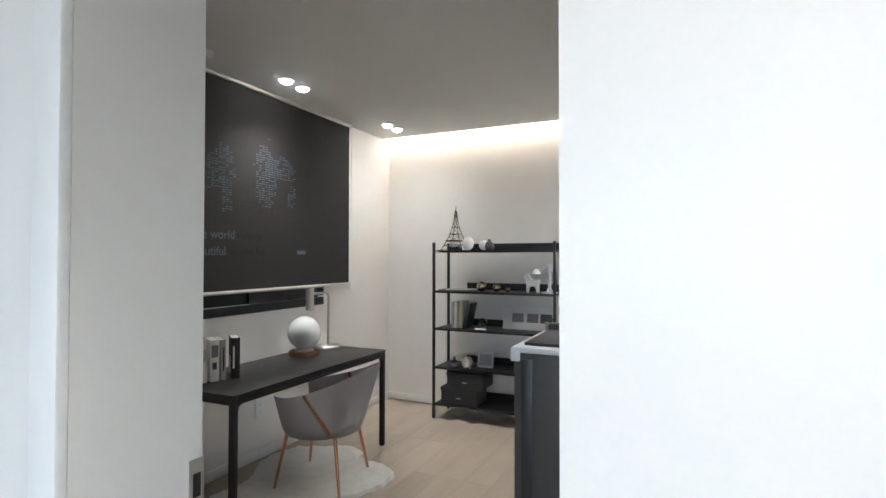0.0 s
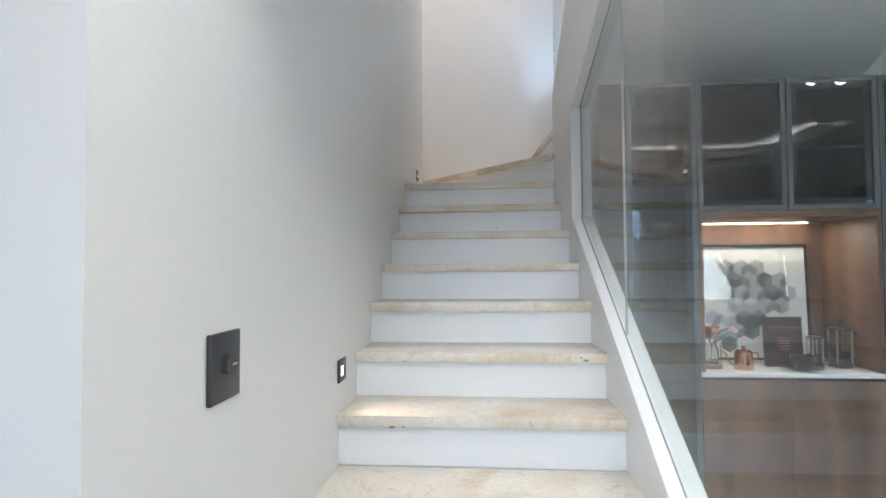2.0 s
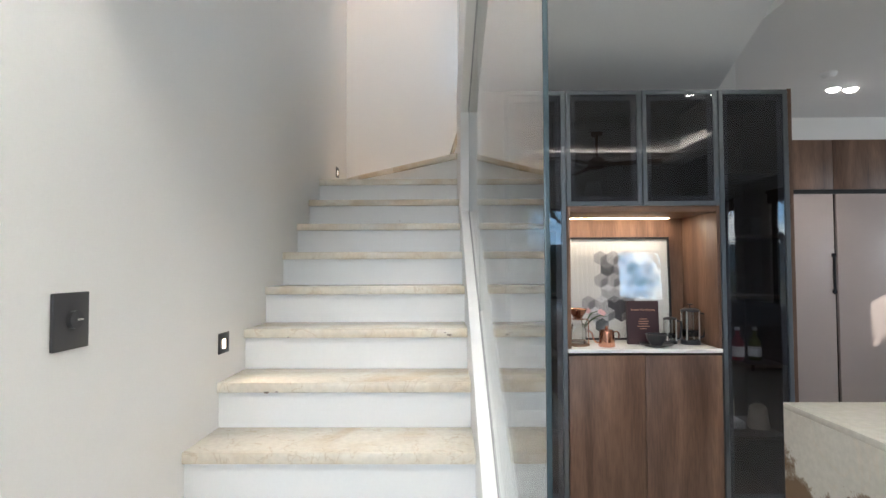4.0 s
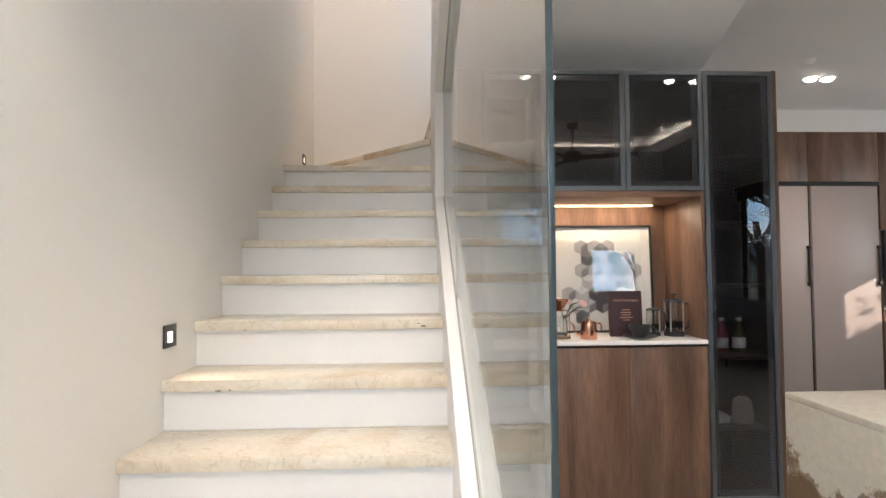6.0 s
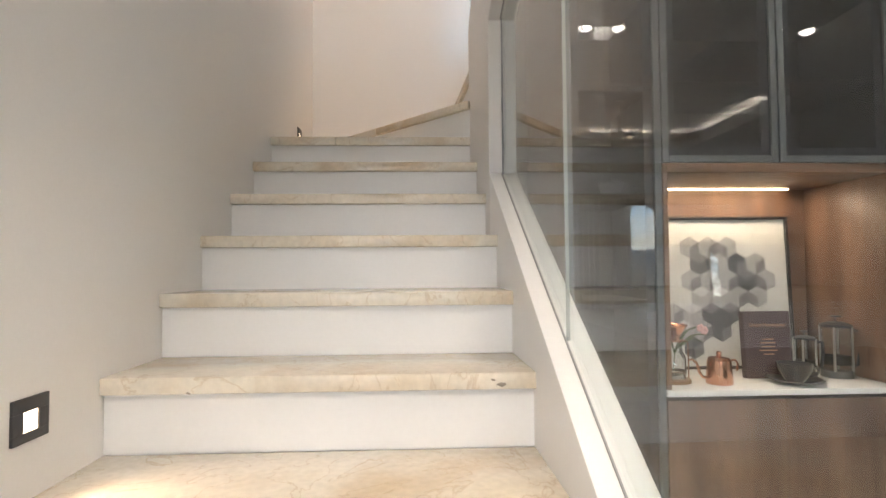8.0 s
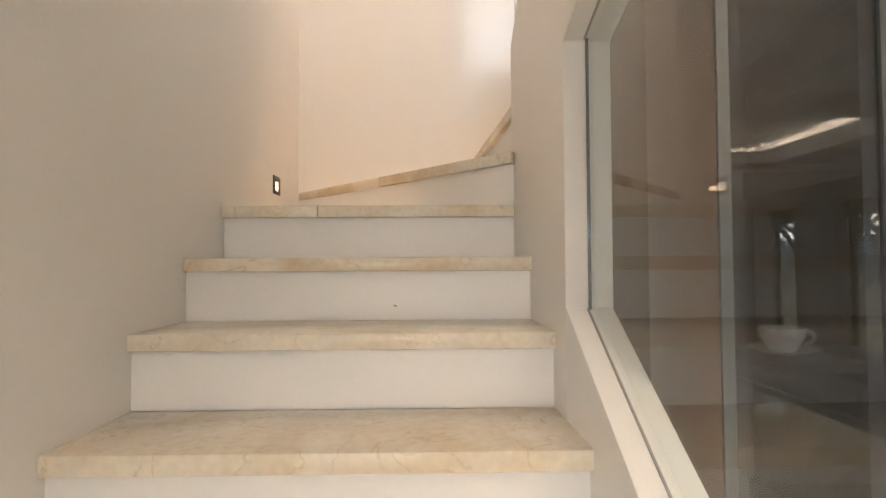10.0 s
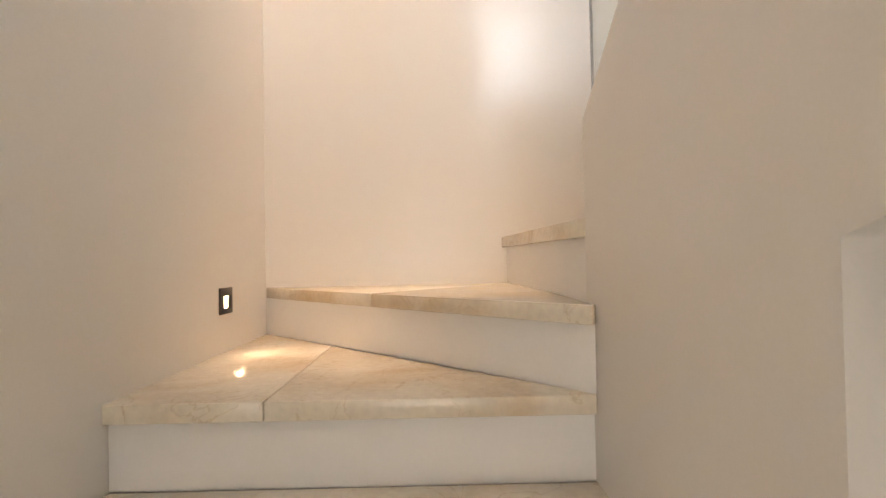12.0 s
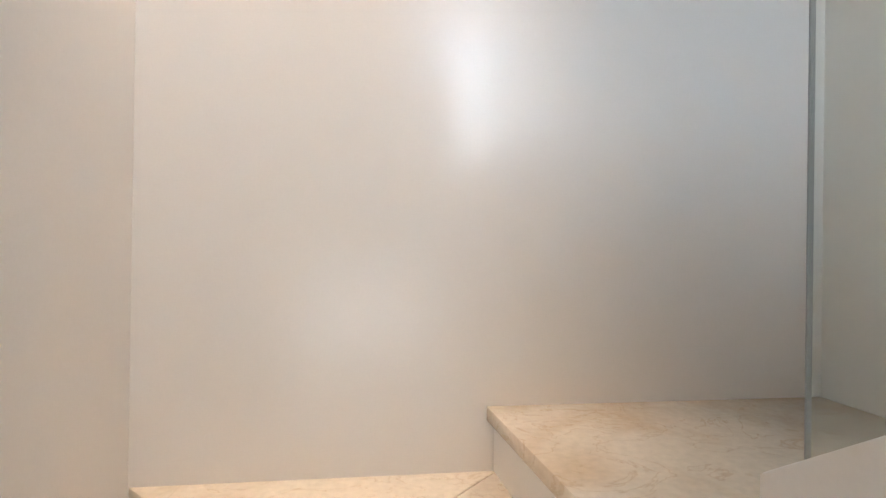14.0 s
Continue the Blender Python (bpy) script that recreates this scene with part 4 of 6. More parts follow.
def press(x, y, r, h, label):
    t = thing("french_press", (x, y, CZ), label, "coffee press", "coffee presses")
    c = (x, y, CZ)
    part("base", lathe([(0, 0), (r * 1.08, 0), (r * 1.08, h * 0.10), (r * 1.0, h * 0.12), (0, h * 0.12)], c), M_CHAR, t)
    part("beaker", lathe([(0, h * 0.125), (r * 0.95, h * 0.125), (r * 0.97, h * 0.80), (r * 0.92, h * 0.80), (r * 0.91, h * 0.14), (0, h * 0.135)], c), M_VESSEL, t, "clear glass beaker")
    part("coffee", lathe([(0, h * 0.20), (r * 0.88, h * 0.20), (r * 0.88, h * 0.34), (0, h * 0.34)], c), M_DARK, t, "dark coffee beans")
    part("lid", lathe([(r * 1.05, h * 0.80), (r * 1.05, h * 0.84), (r * 0.6, h * 0.88), (0, h * 0.885)], c), M_CHAR, t)
    part("knob", lathe([(0.003, h * 0.885), (0.003, h * 0.96), (r * 0.36, h * 0.965), (r * 0.36, h * 0.985), (0, h * 1.0)], c, 16), M_CHAR, t)
    for k in range(4):
        a2 = radians(45 + 90 * k)
        part("strut", box((x + r * 1.0 * math.cos(a2) - 0.003, y + r * 1.0 * math.sin(a2) - 0.003, CZ + h * 0.1), (x + r * math.cos(a2) + 0.003, y + r * math.sin(a2) + 0.003, CZ + h * 0.82)), M_STEEL, t, smooth=False)
    part("handle", tube([(x + r, y - 0.01, CZ + h * 0.76), (x + r * 1.55, y - 0.02, CZ + h * 0.74), (x + r * 1.6, y - 0.02, CZ + h * 0.5), (x + r * 1.4, y - 0.018, CZ + h * 0.2), (x + r * 1.0, y - 0.01, CZ + h * 0.16)], 0.006, 8), M_CHAR, t)


press(2.215, 2.09, 0.036, 0.175, "small french press holding coffee beans")
press(2.325, 2.07, 0.050, 0.235, "tall french press holding coffee beans")


def cup(name, x, y, z, material, label, s=1.0, group=""):
    t = thing(name, (x, y, z), label, "cup", group)
    c = (x, y, z)
    part("saucer", lathe([(0, 0), (0.04 * s, 0), (0.078 * s, 0.012 * s), (0.080 * s, 0.014 * s), (0.076 * s, 0.016 * s), (0.04 * s, 0.005 * s), (0, 0.005 * s)], c), material, t)
    part("bowl", lathe([(0, 0.006 * s), (0.026 * s, 0.006 * s), (0.030 * s, 0.012 * s), (0.046 * s, 0.040 * s), (0.050 * s, 0.062 * s), (0.047 * s, 0.062 * s), (0.042 * s, 0.038 * s), (0.025 * s, 0.014 * s), (0, 0.012 * s)], c), material, t)
    part("handle", tube(arc((x + 0.052 * s, y - 0.01, z + 0.040 * s), 0.016 * s, -110, 110, (1, -0.2, 0), (0, 0, 1), 10), 0.004 * s, 8), material, t)
    return t


cup("coffee_cup", 2.09, 1.975, CZ, M_CHAR, "black stoneware cup on a wide saucer", 1.15)
cup("coffee_cup", 1.45, 2.04, 1.585, M_WHITE, "white cup on a saucer on a cabinet shelf", 0.9)


def bottle(x, y, z, material, label, h=0.19):
    t = thing("bottle", (x, y, z), label, "bottle", "bottles in the cabinet")
    part("body", lathe([(0, 0), (0.032, 0), (0.034, 0.01), (0.034, h * 0.55), (0.012, h * 0.74), (0.012, h * 0.92), (0, h * 0.92)], (x, y, z)), material, t)
    part("cap", lathe([(0.014, h * 0.9), (0.014, h), (0, h)], (x, y, z), 16), M_WHITE, t, "white cap")
    part("label", lathe([(0.0347, h * 0.12), (0.0347, h * 0.42)], (x, y, z)), M_PAPER, t, "pale paper label")


bottle(2.60, 2.08, 0.81, M_RED, "bottle of red liquid with a paper label")
bottle(2.70, 2.08, 0.81, M_OLIVE, "bottle of yellow-green liquid with a paper label")


def tumbler(x, y, z, r, h, label):
    solo("drinking_glass", lathe([(0, 0), (r * 0.8, 0), (r, h), (r - 0.002, h), (r * 0.8 - 0.002, 0.006), (0, 0.006)], (x, y, z), 18), M_VESSEL, label, "glass", "glasses in the cabinet")


for x, z in ((2.52, 1.19), (2.60, 1.19), (2.68, 1.19), (2.75, 1.19), (2.54, 1.53), (2.64, 1.53), (2.74, 1.53), (2.70, 1.89)):
    tumbler(x, 2.12, z, 0.028, 0.11, "clear drinking glass on a cabinet shelf")
pot = thing("cream_pot", (2.71, 2.08, 0.419), "cream enamel pot with a small knob on a shelf", "pot")
part("body", lathe([(0, 0), (0.052, 0), (0.058, 0.01), (0.046, 0.12), (0.02, 0.14), (0, 0.142)], (2.71, 2.08, 0.419)), M_CREAM, pot)
part("knob", ball((2.71, 2.08, 0.568), 0.01, None, (1, 1, 1), 10), M_CHAR, pot)
solo("folded_towel", box((2.50, 2.03, 0.42), (2.62, 2.15, 0.47), 0.02, None, 3), M_PAPER, "crumpled white cloth on a shelf", "cloth")
solo("card_box", box((2.53, 2.16, 0.42), (2.62, 2.18, 0.56), 0.002), M_CREAM, "upright pale box on a shelf", "box")
sg2 = thing("sign_board", (1.35, 2.13, 1.585), "dark sign board with faded grey lettering standing on a shelf", "sign")
part("board", box((1.262, 2.13, 1.585), (1.452, 2.142, 1.90), 0.002), M_CHAR, sg2)
UPR = Matrix.Rotation(radians(90), 4, "X")
lettering("lettering", "WAY", 0.052, Matrix.Translation((1.392, 2.1293, 1.765)) @ UPR, M_H1, sg2, "faded grey lettering", 0.0006)
lettering("lettering", "SE", 0.034, Matrix.Translation((1.37, 2.1293, 1.625)) @ UPR, M_H1, sg2, "faded grey lettering", 0.0006)
for x0, x1, z0, z1 in ((1.275, 1.295, 1.745, 1.783), (1.34, 1.40, 1.715, 1.724), (1.34, 1.375, 1.69, 1.70), (1.34, 1.37, 1.665, 1.675), (1.29, 1.43, 1.835, 1.842)):
    part("lettering_bar", box((x0, 2.1285, z0), (x1, 2.1298, z1)), M_H1, sg2, smooth=False)
for z in (1.585, 1.21):
    t = thing("glass_grinder", (1.29, 2.03, z), "slim clear glass cylinder with gold metal ends", "grinder", "slim glass grinders")
    part("base", lathe([(0, 0), (0.026, 0), (0.028, 0.012), (0.018, 0.022), (0, 0.022)], (1.29, 2.03, z), 18), M_BRASS, t)
    part("tube", lathe([(0, 0.0225), (0.013, 0.0225), (0.013, 0.15), (0.011, 0.15), (0.011, 0.026), (0, 0.026)], (1.29, 2.03, z), 18), M_VESSEL, t, "clear glass tube")
    part("cap", lathe([(0.015, 0.150), (0.015, 0.164), (0.004, 0.168), (0, 0.168)], (1.29, 2.03, z), 18), M_BRASS, t)
    part("crank", tube([(1.29, 2.03, z + 0.168), (1.29, 2.03, z + 0.176), (1.36, 2.03, z + 0.178)], 0.0022, 6), M_BRASS, t)
jug = thing("glass_jug", (1.72, 2.1, 2.007), "clear glass jug on the upper shelf", "jug")
part("body", lathe([(0, -0.285), (0.035, -0.285), (0.05, -0.25), (0.052, -0.20), (0.036, -0.165), (0.04, -0.15), (0.037, -0.15), (0.033, -0.165), (0.048, -0.2), (0.046, -0.248), (0, -0.278)], (1.78, 2.1, 2.004)), M_VESSEL, jug)
part("handle", tube(arc((1.83, 2.1, 1.80), 0.03, -90, 90, (1, 0, 0), (0, 0, 1), 8), 0.005, 8), M_VESSEL, jug)
jug.location = (1.78, 2.1, 1.719)
for ch in jug.children:
    ch.location = Vector((1.72, 2.1, 2.007)) - Vector((1.78, 2.1, 1.719))

# ---- kitchen ----
isl = thing("kitchen_island", (2.5, -0.4, 0), "white marble kitchen island with brown veins", "kitchen island")
part("worktop", box((2.04, -1.6, 0.88), (2.95, 0.775, 0.90), 0.001), M_ISLAND, isl)
part("side_slab", box((2.04, -1.6, 0.0), (2.062, 0.775, 0.8795), 0.001), M_ISLAND, isl)
part("end_slab", box((2.0625, 0.753, 0.0), (2.95, 0.775, 0.8795), 0.001), M_ISLAND, isl)
part("core", box((2.064, -1.58, 0.0), (2.93, 0.75, 0.879)), M_ISLAND, isl, smooth=False)

FY = 3.68


def fridge(x0, x1, hx):
    t = thing("fridge", ((x0 + x1) / 2, 4.0, 0), "rose-beige panel fridge with a flush tall door", "fridge", "fridge pair")
    part("body", box((x0 + 0.004, FY + 0.03, 0.03), (x1 - 0.004, 4.29, 1.985)), M_DARK, t, smooth=False)
    part("door", box((x0 + 0.004, FY, 0.05), (x1 - 0.004, FY + 0.028, 1.99), 0.002), M_FRIDGE, t)
    part("handle", box((hx - 0.006, FY - 0.02, 1.10), (hx + 0.006, FY - 0.0005, 1.46), 0.002), M_BLACK, t)
    for z in (1.11, 1.43):
        part("handle_mount", box((hx - 0.016, FY - 0.024, z), (hx + 0.012, FY - 0.0005, z + 0.03), 0.002), M_BLACK, t)
    for fx in (x0 + 0.05, x1 - 0.05):
        part("foot", tube([(fx, FY + 0.08, 0.0), (fx, FY + 0.08, 0.03)], 0.02, 12), M_DARK, t)


fridge(3.72, 4.345, 4.328)
fridge(4.365, 4.985, 4.972)
# black strip gives the gap over the fridges its shade
solo("fridge_gap_trim", box((3.70, FY + 0.002, 1.993), (5.0, FY + 0.03, 2.03)), M_DARK, "black strip for the shade in the gap over the fridge pair", "trim", kind="structure", smooth=False)
for x0, x1 in ((3.12, 3.70), (3.703, 4.35), (4.353, 5.0)):
    t = thing("overhead_cabinet", ((x0 + x1) / 2, 4.0, 2.03), "walnut overhead cabinet above the fridges", "cabinet", "overhead cabinets")
    part("body", box((x0, FY + 0.024, 2.032), (x1, 4.29, 2.475)), M_INNER, t, smooth=False)
    part("door", box((x0 + 0.001, FY + 0.002, 2.032), (x1 - 0.001, FY + 0.022, 2.475), 0.001), M_WALNUT, t)
solo("walnut_panel", box((3.12, FY + 0.004, 0), (3.70, 4.29, 2.03), 0.001), M_WALNUT, "walnut tall cabinet side by the fridge", "panel")
tw = thing("tower_cabinet", (5.35, 4.0, 0), "walnut tower cabinet with a built-in oven and coffee shelf", "cabinet")
part("door", box((5.003, FY + 0.002, 1.60), (5.65, FY + 0.022, 2.475), 0.001), M_WALNUT, tw)
part("door", box((5.003, FY + 0.002, 0.06), (5.65, FY + 0.022, 0.88), 0.001), M_WALNUT, tw)
part("body", box((5.003, FY + 0.3, 0.0), (5.65, 4.29, 2.475)), M_INNER, tw, smooth=False)
part("side", box((5.003, FY + 0.023, 0.0), (5.021, FY + 0.3, 2.475)), M_WALNUT, tw, smooth=False)
part("worktop", box((5.022, FY, 0.885), (5.65, FY + 0.3, 0.905)), M_COUNTER, tw, "white worktop", smooth=False)
part("oven", box((5.03, FY - 0.002, 1.16), (5.64, FY + 0.29, 1.595), 0.004), M_CHAR, tw, "black glass oven")
solo("kitchen_cupboards", box((5.66, FY + 0.004, 0), (6.49, 4.29, 2.475), 0.001), M_WALNUT, "walnut tall kitchen cupboards", "cabinet")


def downlight(x, y, z, r=0.045, label="small round recessed downlight glowing white"):
    t = thing("downlight", (x, y, z - 0.004), label, "downlight", "ceiling downlights")
    part("rim", lathe([(r, -0.0005), (r * 1.25, -0.0005), (r * 1.22, -0.006), (r, -0.004)], (x, y, z), 20), M_TRIM, t)
    part("lens", lathe([(0, -0.024), (r * 0.45, -0.022), (r * 0.8, -0.014), (r * 0.95, -0.004), (r * 0.95, -0.0008), (0, -0.0008)], (x, y, z), 20), M_SPOTLENS, t, "glowing lens")


for x, y in ((3.82, 2.93), (3.95, 2.93), (-2.67, 2.25), (-2.68, 2.43), (-2.66, 3.59), (-2.66, 3.77), (-0.9, 3.3)):
    downlight(x, y, CEIL)
# the pair at y -0.9 is added to go with the hall fill
for x, y in ((2.78, 0.79), (2.97, 0.79), (0.9, -0.9), (1.08, -0.9), (0.45, -0.22)):
    downlight(x, y, CEIL, 0.04)
for x in (1.73, 1.93):
    downlight(x, 0.62, SOFF, 0.04)
downlight(0.47, 3.2, TOP)
downlight(0.5, 0.9, TOP)
det = thing("smoke_detector", (-2.76, 1.65, CEIL - 0.03), "white round smoke detector on the office ceiling", "smoke detector")
part("body", lathe([(0, -0.035), (0.03, -0.035), (0.042, -0.02), (0.05, 0), (0, 0)], (-2.76, 1.65, CEIL)), M_TRIM, det)
det = thing("smoke_detector", (3.55, 2.6, CEIL - 0.03), "white round smoke detector on the kitchen ceiling", "smoke detector")
part("body", lathe([(0, -0.035), (0.03, -0.035), (0.042, -0.02), (0.05, 0), (0, 0)], (3.55, 2.6, CEIL)), M_TRIM, det)

# ---- office ----
strike = thing("door_strike", (-1.12, 0.215, 0.96), "brushed steel strike plate with a dark slot on the jamb", "strike plate")
part("plate", box((-1.1195, 0.207, 0.93), (-1.116, 0.244, 1.035), 0.0008), M_STEEL, strike)
part("slot", box((-1.116, 0.215, 0.955), (-1.1152, 0.234, 1.005)), M_DARK, strike, smooth=False)
solo("trim_door_casing", box((-1.195, -0.052, 0), (-1.118, -0.0305, 2.30), 0.004), M_TRIM, "white door casing strip beside the doorway", "trim", kind="structure")

# window behind the blind
win = thing("window_office", (-3.1, 2.0, 1.06), "black framed office window behind the roller blind", "window", kind="structure")
bm = bmesh.new()
box((-3.05, 1.0, 1.062), (-2.985, 3.088, 1.125), 0.004, bm)
box((-3.06, 1.0, 1.126), (-3.02, 3.02, 1.40), 0.004, bm)
box((-3.05, 1.0, 2.38), (-3.0, 3.088, 2.449), 0.004, bm)
box((-3.05, 1.0, 1.14), (-3.0, 1.06, 2.38), 0.004, bm)
box((-3.05, 3.02, 1.14), (-2.985, 3.088, 2.38), 0.004, bm)
part("window_frame", bm, M_BLACK, win)
part("sash", box((-3.018, 2.25, 1.127), (-2.995, 3.018, 1.30), 0.003), M_BLACK, win)
part("sill_edge", box((-2.986, 1.1, 1.126), (-2.982, 2.24, 1.131)), M_STEEL, win, "thin bright sill line", smooth=False)
g = part("pane", box((-3.09, 1.0, 1.08), (-3.085, 3.08, 2.44)), M_CLEAR, win, smooth=False)
g.visible_shadow = False

blind = thing("roller_blind", (-2.95, 2.2, 1.23), "black roller blind with a perforated world map and lettering", "blind")
bl0, bl1, bz0, bz1 = 0.9, 3.40, 1.235, 2.655
part("cloth", box((-2.953, bl0, bz0), (-2.949, bl1, bz1)), M_BLIND, blind, smooth=False)
part("bottom_bar", tube([(-2.945, bl0, bz0 - 0.010), (-2.945, bl1 + 0.005, bz0 - 0.010)], 0.013, 12), M_STEEL, blind, "grey bottom bar")
part("roller", tube([(-2.955, bl0, 2.66), (-2.955, bl1 + 0.005, 2.66)], 0.018, 12), M_STEEL, blind)
part("bracket", box((-2.985, bl1 + 0.006, 2.63), (-2.93, bl1 + 0.012, 2.68), 0.001), M_TRIM, blind)
part("pull_cord", tube([(-2.95, bl1 + 0.035, 2.62), (-2.95, bl1 + 0.035, 1.22)], 0.006, 8), M_TRIM, blind, "white bead cord")
part("cord_weight", lathe([(0, 0), (0.011, 0), (0.012, 0.05), (0.006, 0.06), (0, 0.06)], (-2.95, bl1 + 0.035, 1.17), 12), M_TRIM, blind)
rng = random.Random(11)


def dashes(name, material, blobs, step, density):
    """Rows of short strips, coloured as lit or unlit slots, in a few rounded map patches."""
    bm = bmesh.new()
    z = 1.70
    while z < 2.45:
        y = bl0 + 0.1
        while y < bl1 - 0.4:
            for cy, cz, ry, rz in blobs:
                n = noise.noise(Vector((y * 7, z * 9, 3.3)))
                if ((y - cy) / ry) ** 2 + ((z - cz) / rz) ** 2 < 1 + n * 1.3 and rng.random() < density:
                    box((-2.9487, y, z), (-2.9478, y + 0.018 + 0.008 * rng.random(), z + 0.006), 0, bm)
                    break
            y += 0.030
        z += step
    if bm.verts:
        ob = part(name, bm, material, blind, smooth=False)
        ob["kind"] = "stuff"


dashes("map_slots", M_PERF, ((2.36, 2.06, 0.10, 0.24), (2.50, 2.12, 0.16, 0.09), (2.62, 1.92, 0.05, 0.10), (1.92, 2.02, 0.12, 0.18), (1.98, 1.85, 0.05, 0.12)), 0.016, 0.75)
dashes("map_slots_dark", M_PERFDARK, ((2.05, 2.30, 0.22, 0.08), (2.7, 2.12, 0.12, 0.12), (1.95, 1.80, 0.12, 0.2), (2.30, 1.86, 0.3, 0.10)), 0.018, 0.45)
TM = Matrix.Rotation(radians(90), 4, "Z") @ Matrix.Rotation(radians(90), 4, "X")


def on_blind(y, z):
    return Matrix.Translation((-2.9485, y, z)) @ TM


# lettering coloured as if daylight came through some words
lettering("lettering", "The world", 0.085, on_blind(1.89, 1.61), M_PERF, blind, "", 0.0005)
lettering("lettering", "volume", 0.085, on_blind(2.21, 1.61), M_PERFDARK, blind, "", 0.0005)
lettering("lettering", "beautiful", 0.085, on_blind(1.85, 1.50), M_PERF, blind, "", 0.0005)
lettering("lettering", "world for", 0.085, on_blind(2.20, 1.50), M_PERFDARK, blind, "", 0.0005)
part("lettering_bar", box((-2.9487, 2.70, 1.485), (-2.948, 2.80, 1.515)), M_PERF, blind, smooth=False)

# baseboards
for lo, hi in (((-2.999, 0.23, 0), (-2.988, 4.199, 0.07)), ((-2.987, 4.188, 0), (-0.285, 4.199, 0.07))):
    solo("baseboard", box(lo, hi, 0.002), M_TRIM, "low white baseboard along the office wall", "baseboard", kind="structure")


def outlet(y, z):
    t = thing("wall_outlet", (-3.0, y, z), "white double wall outlet below the desk", "outlet", "wall outlets")
    part("plate", box((-2.9995, y - 0.037, z - 0.065), (-2.991, y + 0.037, z + 0.065), 0.003), M_TAPE, t)
    for dz in (-0.028, 0.028):
        part("socket", tube([(-2.991, y, z + dz), (-2.9885, y, z + dz)], 0.021, 18), M_TAPE, t)
        for dy in (-0.009, 0.009):
            part("hole", tube([(-2.9885, y + dy, z + dz), (-2.988, y + dy, z + dz)], 0.003, 8), M_DARK, t)


outlet(2.36, 0.36)
outlet(2.95, 0.40)
solo("power_cable", tube([(-2.985, 2.93, 0.42), (-2.95, 2.93, 0.40), (-2.94, 2.95, 0.46), (-2.95, 2.97, 0.52), (-2.96, 2.93, 0.47), (-2.95, 2.90, 0.52), (-2.94, 2.91, 0.70)], 0.004, 8), M_DARK, "thin black cable looped below the desk", "cable")

# desk
DX0, DX1, DY0, DY1 = -2.92, -2.31, 1.46, 2.99
desk = thing("desk", (-2.6, 2.2, 0), "slim black metal desk with a matt black top", "desk")
part("tabletop", box((DX0, DY0, 0.724), (DX1, DY1, 0.74), 0.004), M_DESKTOP, desk)
for lo, hi in (((DX1 - 0.035, DY0 + 0.04, 0.684), (DX1 - 0.005, DY1 - 0.04, 0.7235)), ((DX0 + 0.005, DY0 + 0.04, 0.684), (DX0 + 0.035, DY1 - 0.04, 0.7235)),
               ((DX0 + 0.04, DY0 + 0.005, 0.684), (DX1 - 0.04, DY0 + 0.035, 0.7235)), ((DX0 + 0.04, DY1 - 0.035, 0.684), (DX1 - 0.04, DY1 - 0.005, 0.7235))):
    part("apron", box(lo, hi, 0.003), M_BLACK, desk)
for x in (DX0 + 0.02, DX1 - 0.02):
    for y in (DY0 + 0.02, DY1 - 0.02):
        bm = box((x - 0.018, y - 0.018, 0), (x + 0.018, y + 0.018, 0.7235), 0.006, None, 3)
        sx, sy = (1 if x < -2.6 else -1), (1 if y < 2.2 else -1)
        prism([(y + sy * 0.018, 0.684), (y + sy * 0.05, 0.684), (y + sy * 0.027, 0.675), (y + sy * 0.018, 0.650)], "x", x - 0.014, x + 0.014, bm)
        part("leg", bm, M_BLACK, desk)

# things on the desk
gl = thing("globe_lamp", (-2.74, 2.54, 0.74), "white opal glass globe lamp on a wooden slice", "lamp")
c = (-2.74, 2.54, 0.74)
part("base", lathe([(0, 0), (0.108, 0), (0.112, 0.012), (0.108, 0.036), (0, 0.036)], c), M_LOG, gl, "sliced log base")
part("collar", lathe([(0.07, 0.0365), (0.07, 0.045), (0.05, 0.055), (0, 0.055)], c), M_STEEL, gl)
part("globe", ball((c[0], c[1], c[2] + 0.048 + 0.118), 0.120, None, (1, 1, 1), 36), M_OPAL, gl)
dl = thing("desk_lamp", (-2.78, 2.88, 0.74), "brushed steel desk lamp with a slim cylinder shade", "lamp")
c = (-2.78, 2.88, 0.74)
part("base", lathe([(0, 0), (0.098, 0), (0.100, 0.016), (0.094, 0.022), (0.02, 0.024), (0, 0.024)], c), M_STEEL, dl)
part("stem", tube([(c[0], c[1], c[2] + 0.02), (c[0], c[1], c[2] + 0.40)] + arc((c[0], c[1] - 0.04, c[2] + 0.40), 0.04, 0, 90, (0, 1, 0), (0, 0, 1), 8) + [(c[0] + 0.02, c[1] - 0.26, c[2] + 0.445)], 0.0095, 10), M_STEEL, dl)
part("shade", tube([(c[0] + 0.02, c[1] - 0.255, c[2] + 0.485), (c[0] + 0.045, c[1] - 0.285, c[2] + 0.325)], 0.031, 24), M_STEEL, dl)
part("knob", tube([(c[0] + 0.019, c[1] - 0.254, c[2] + 0.486), (c[0] + 0.018, c[1] - 0.253, c[2] + 0.497)], 0.008, 12), M_STEEL, dl)


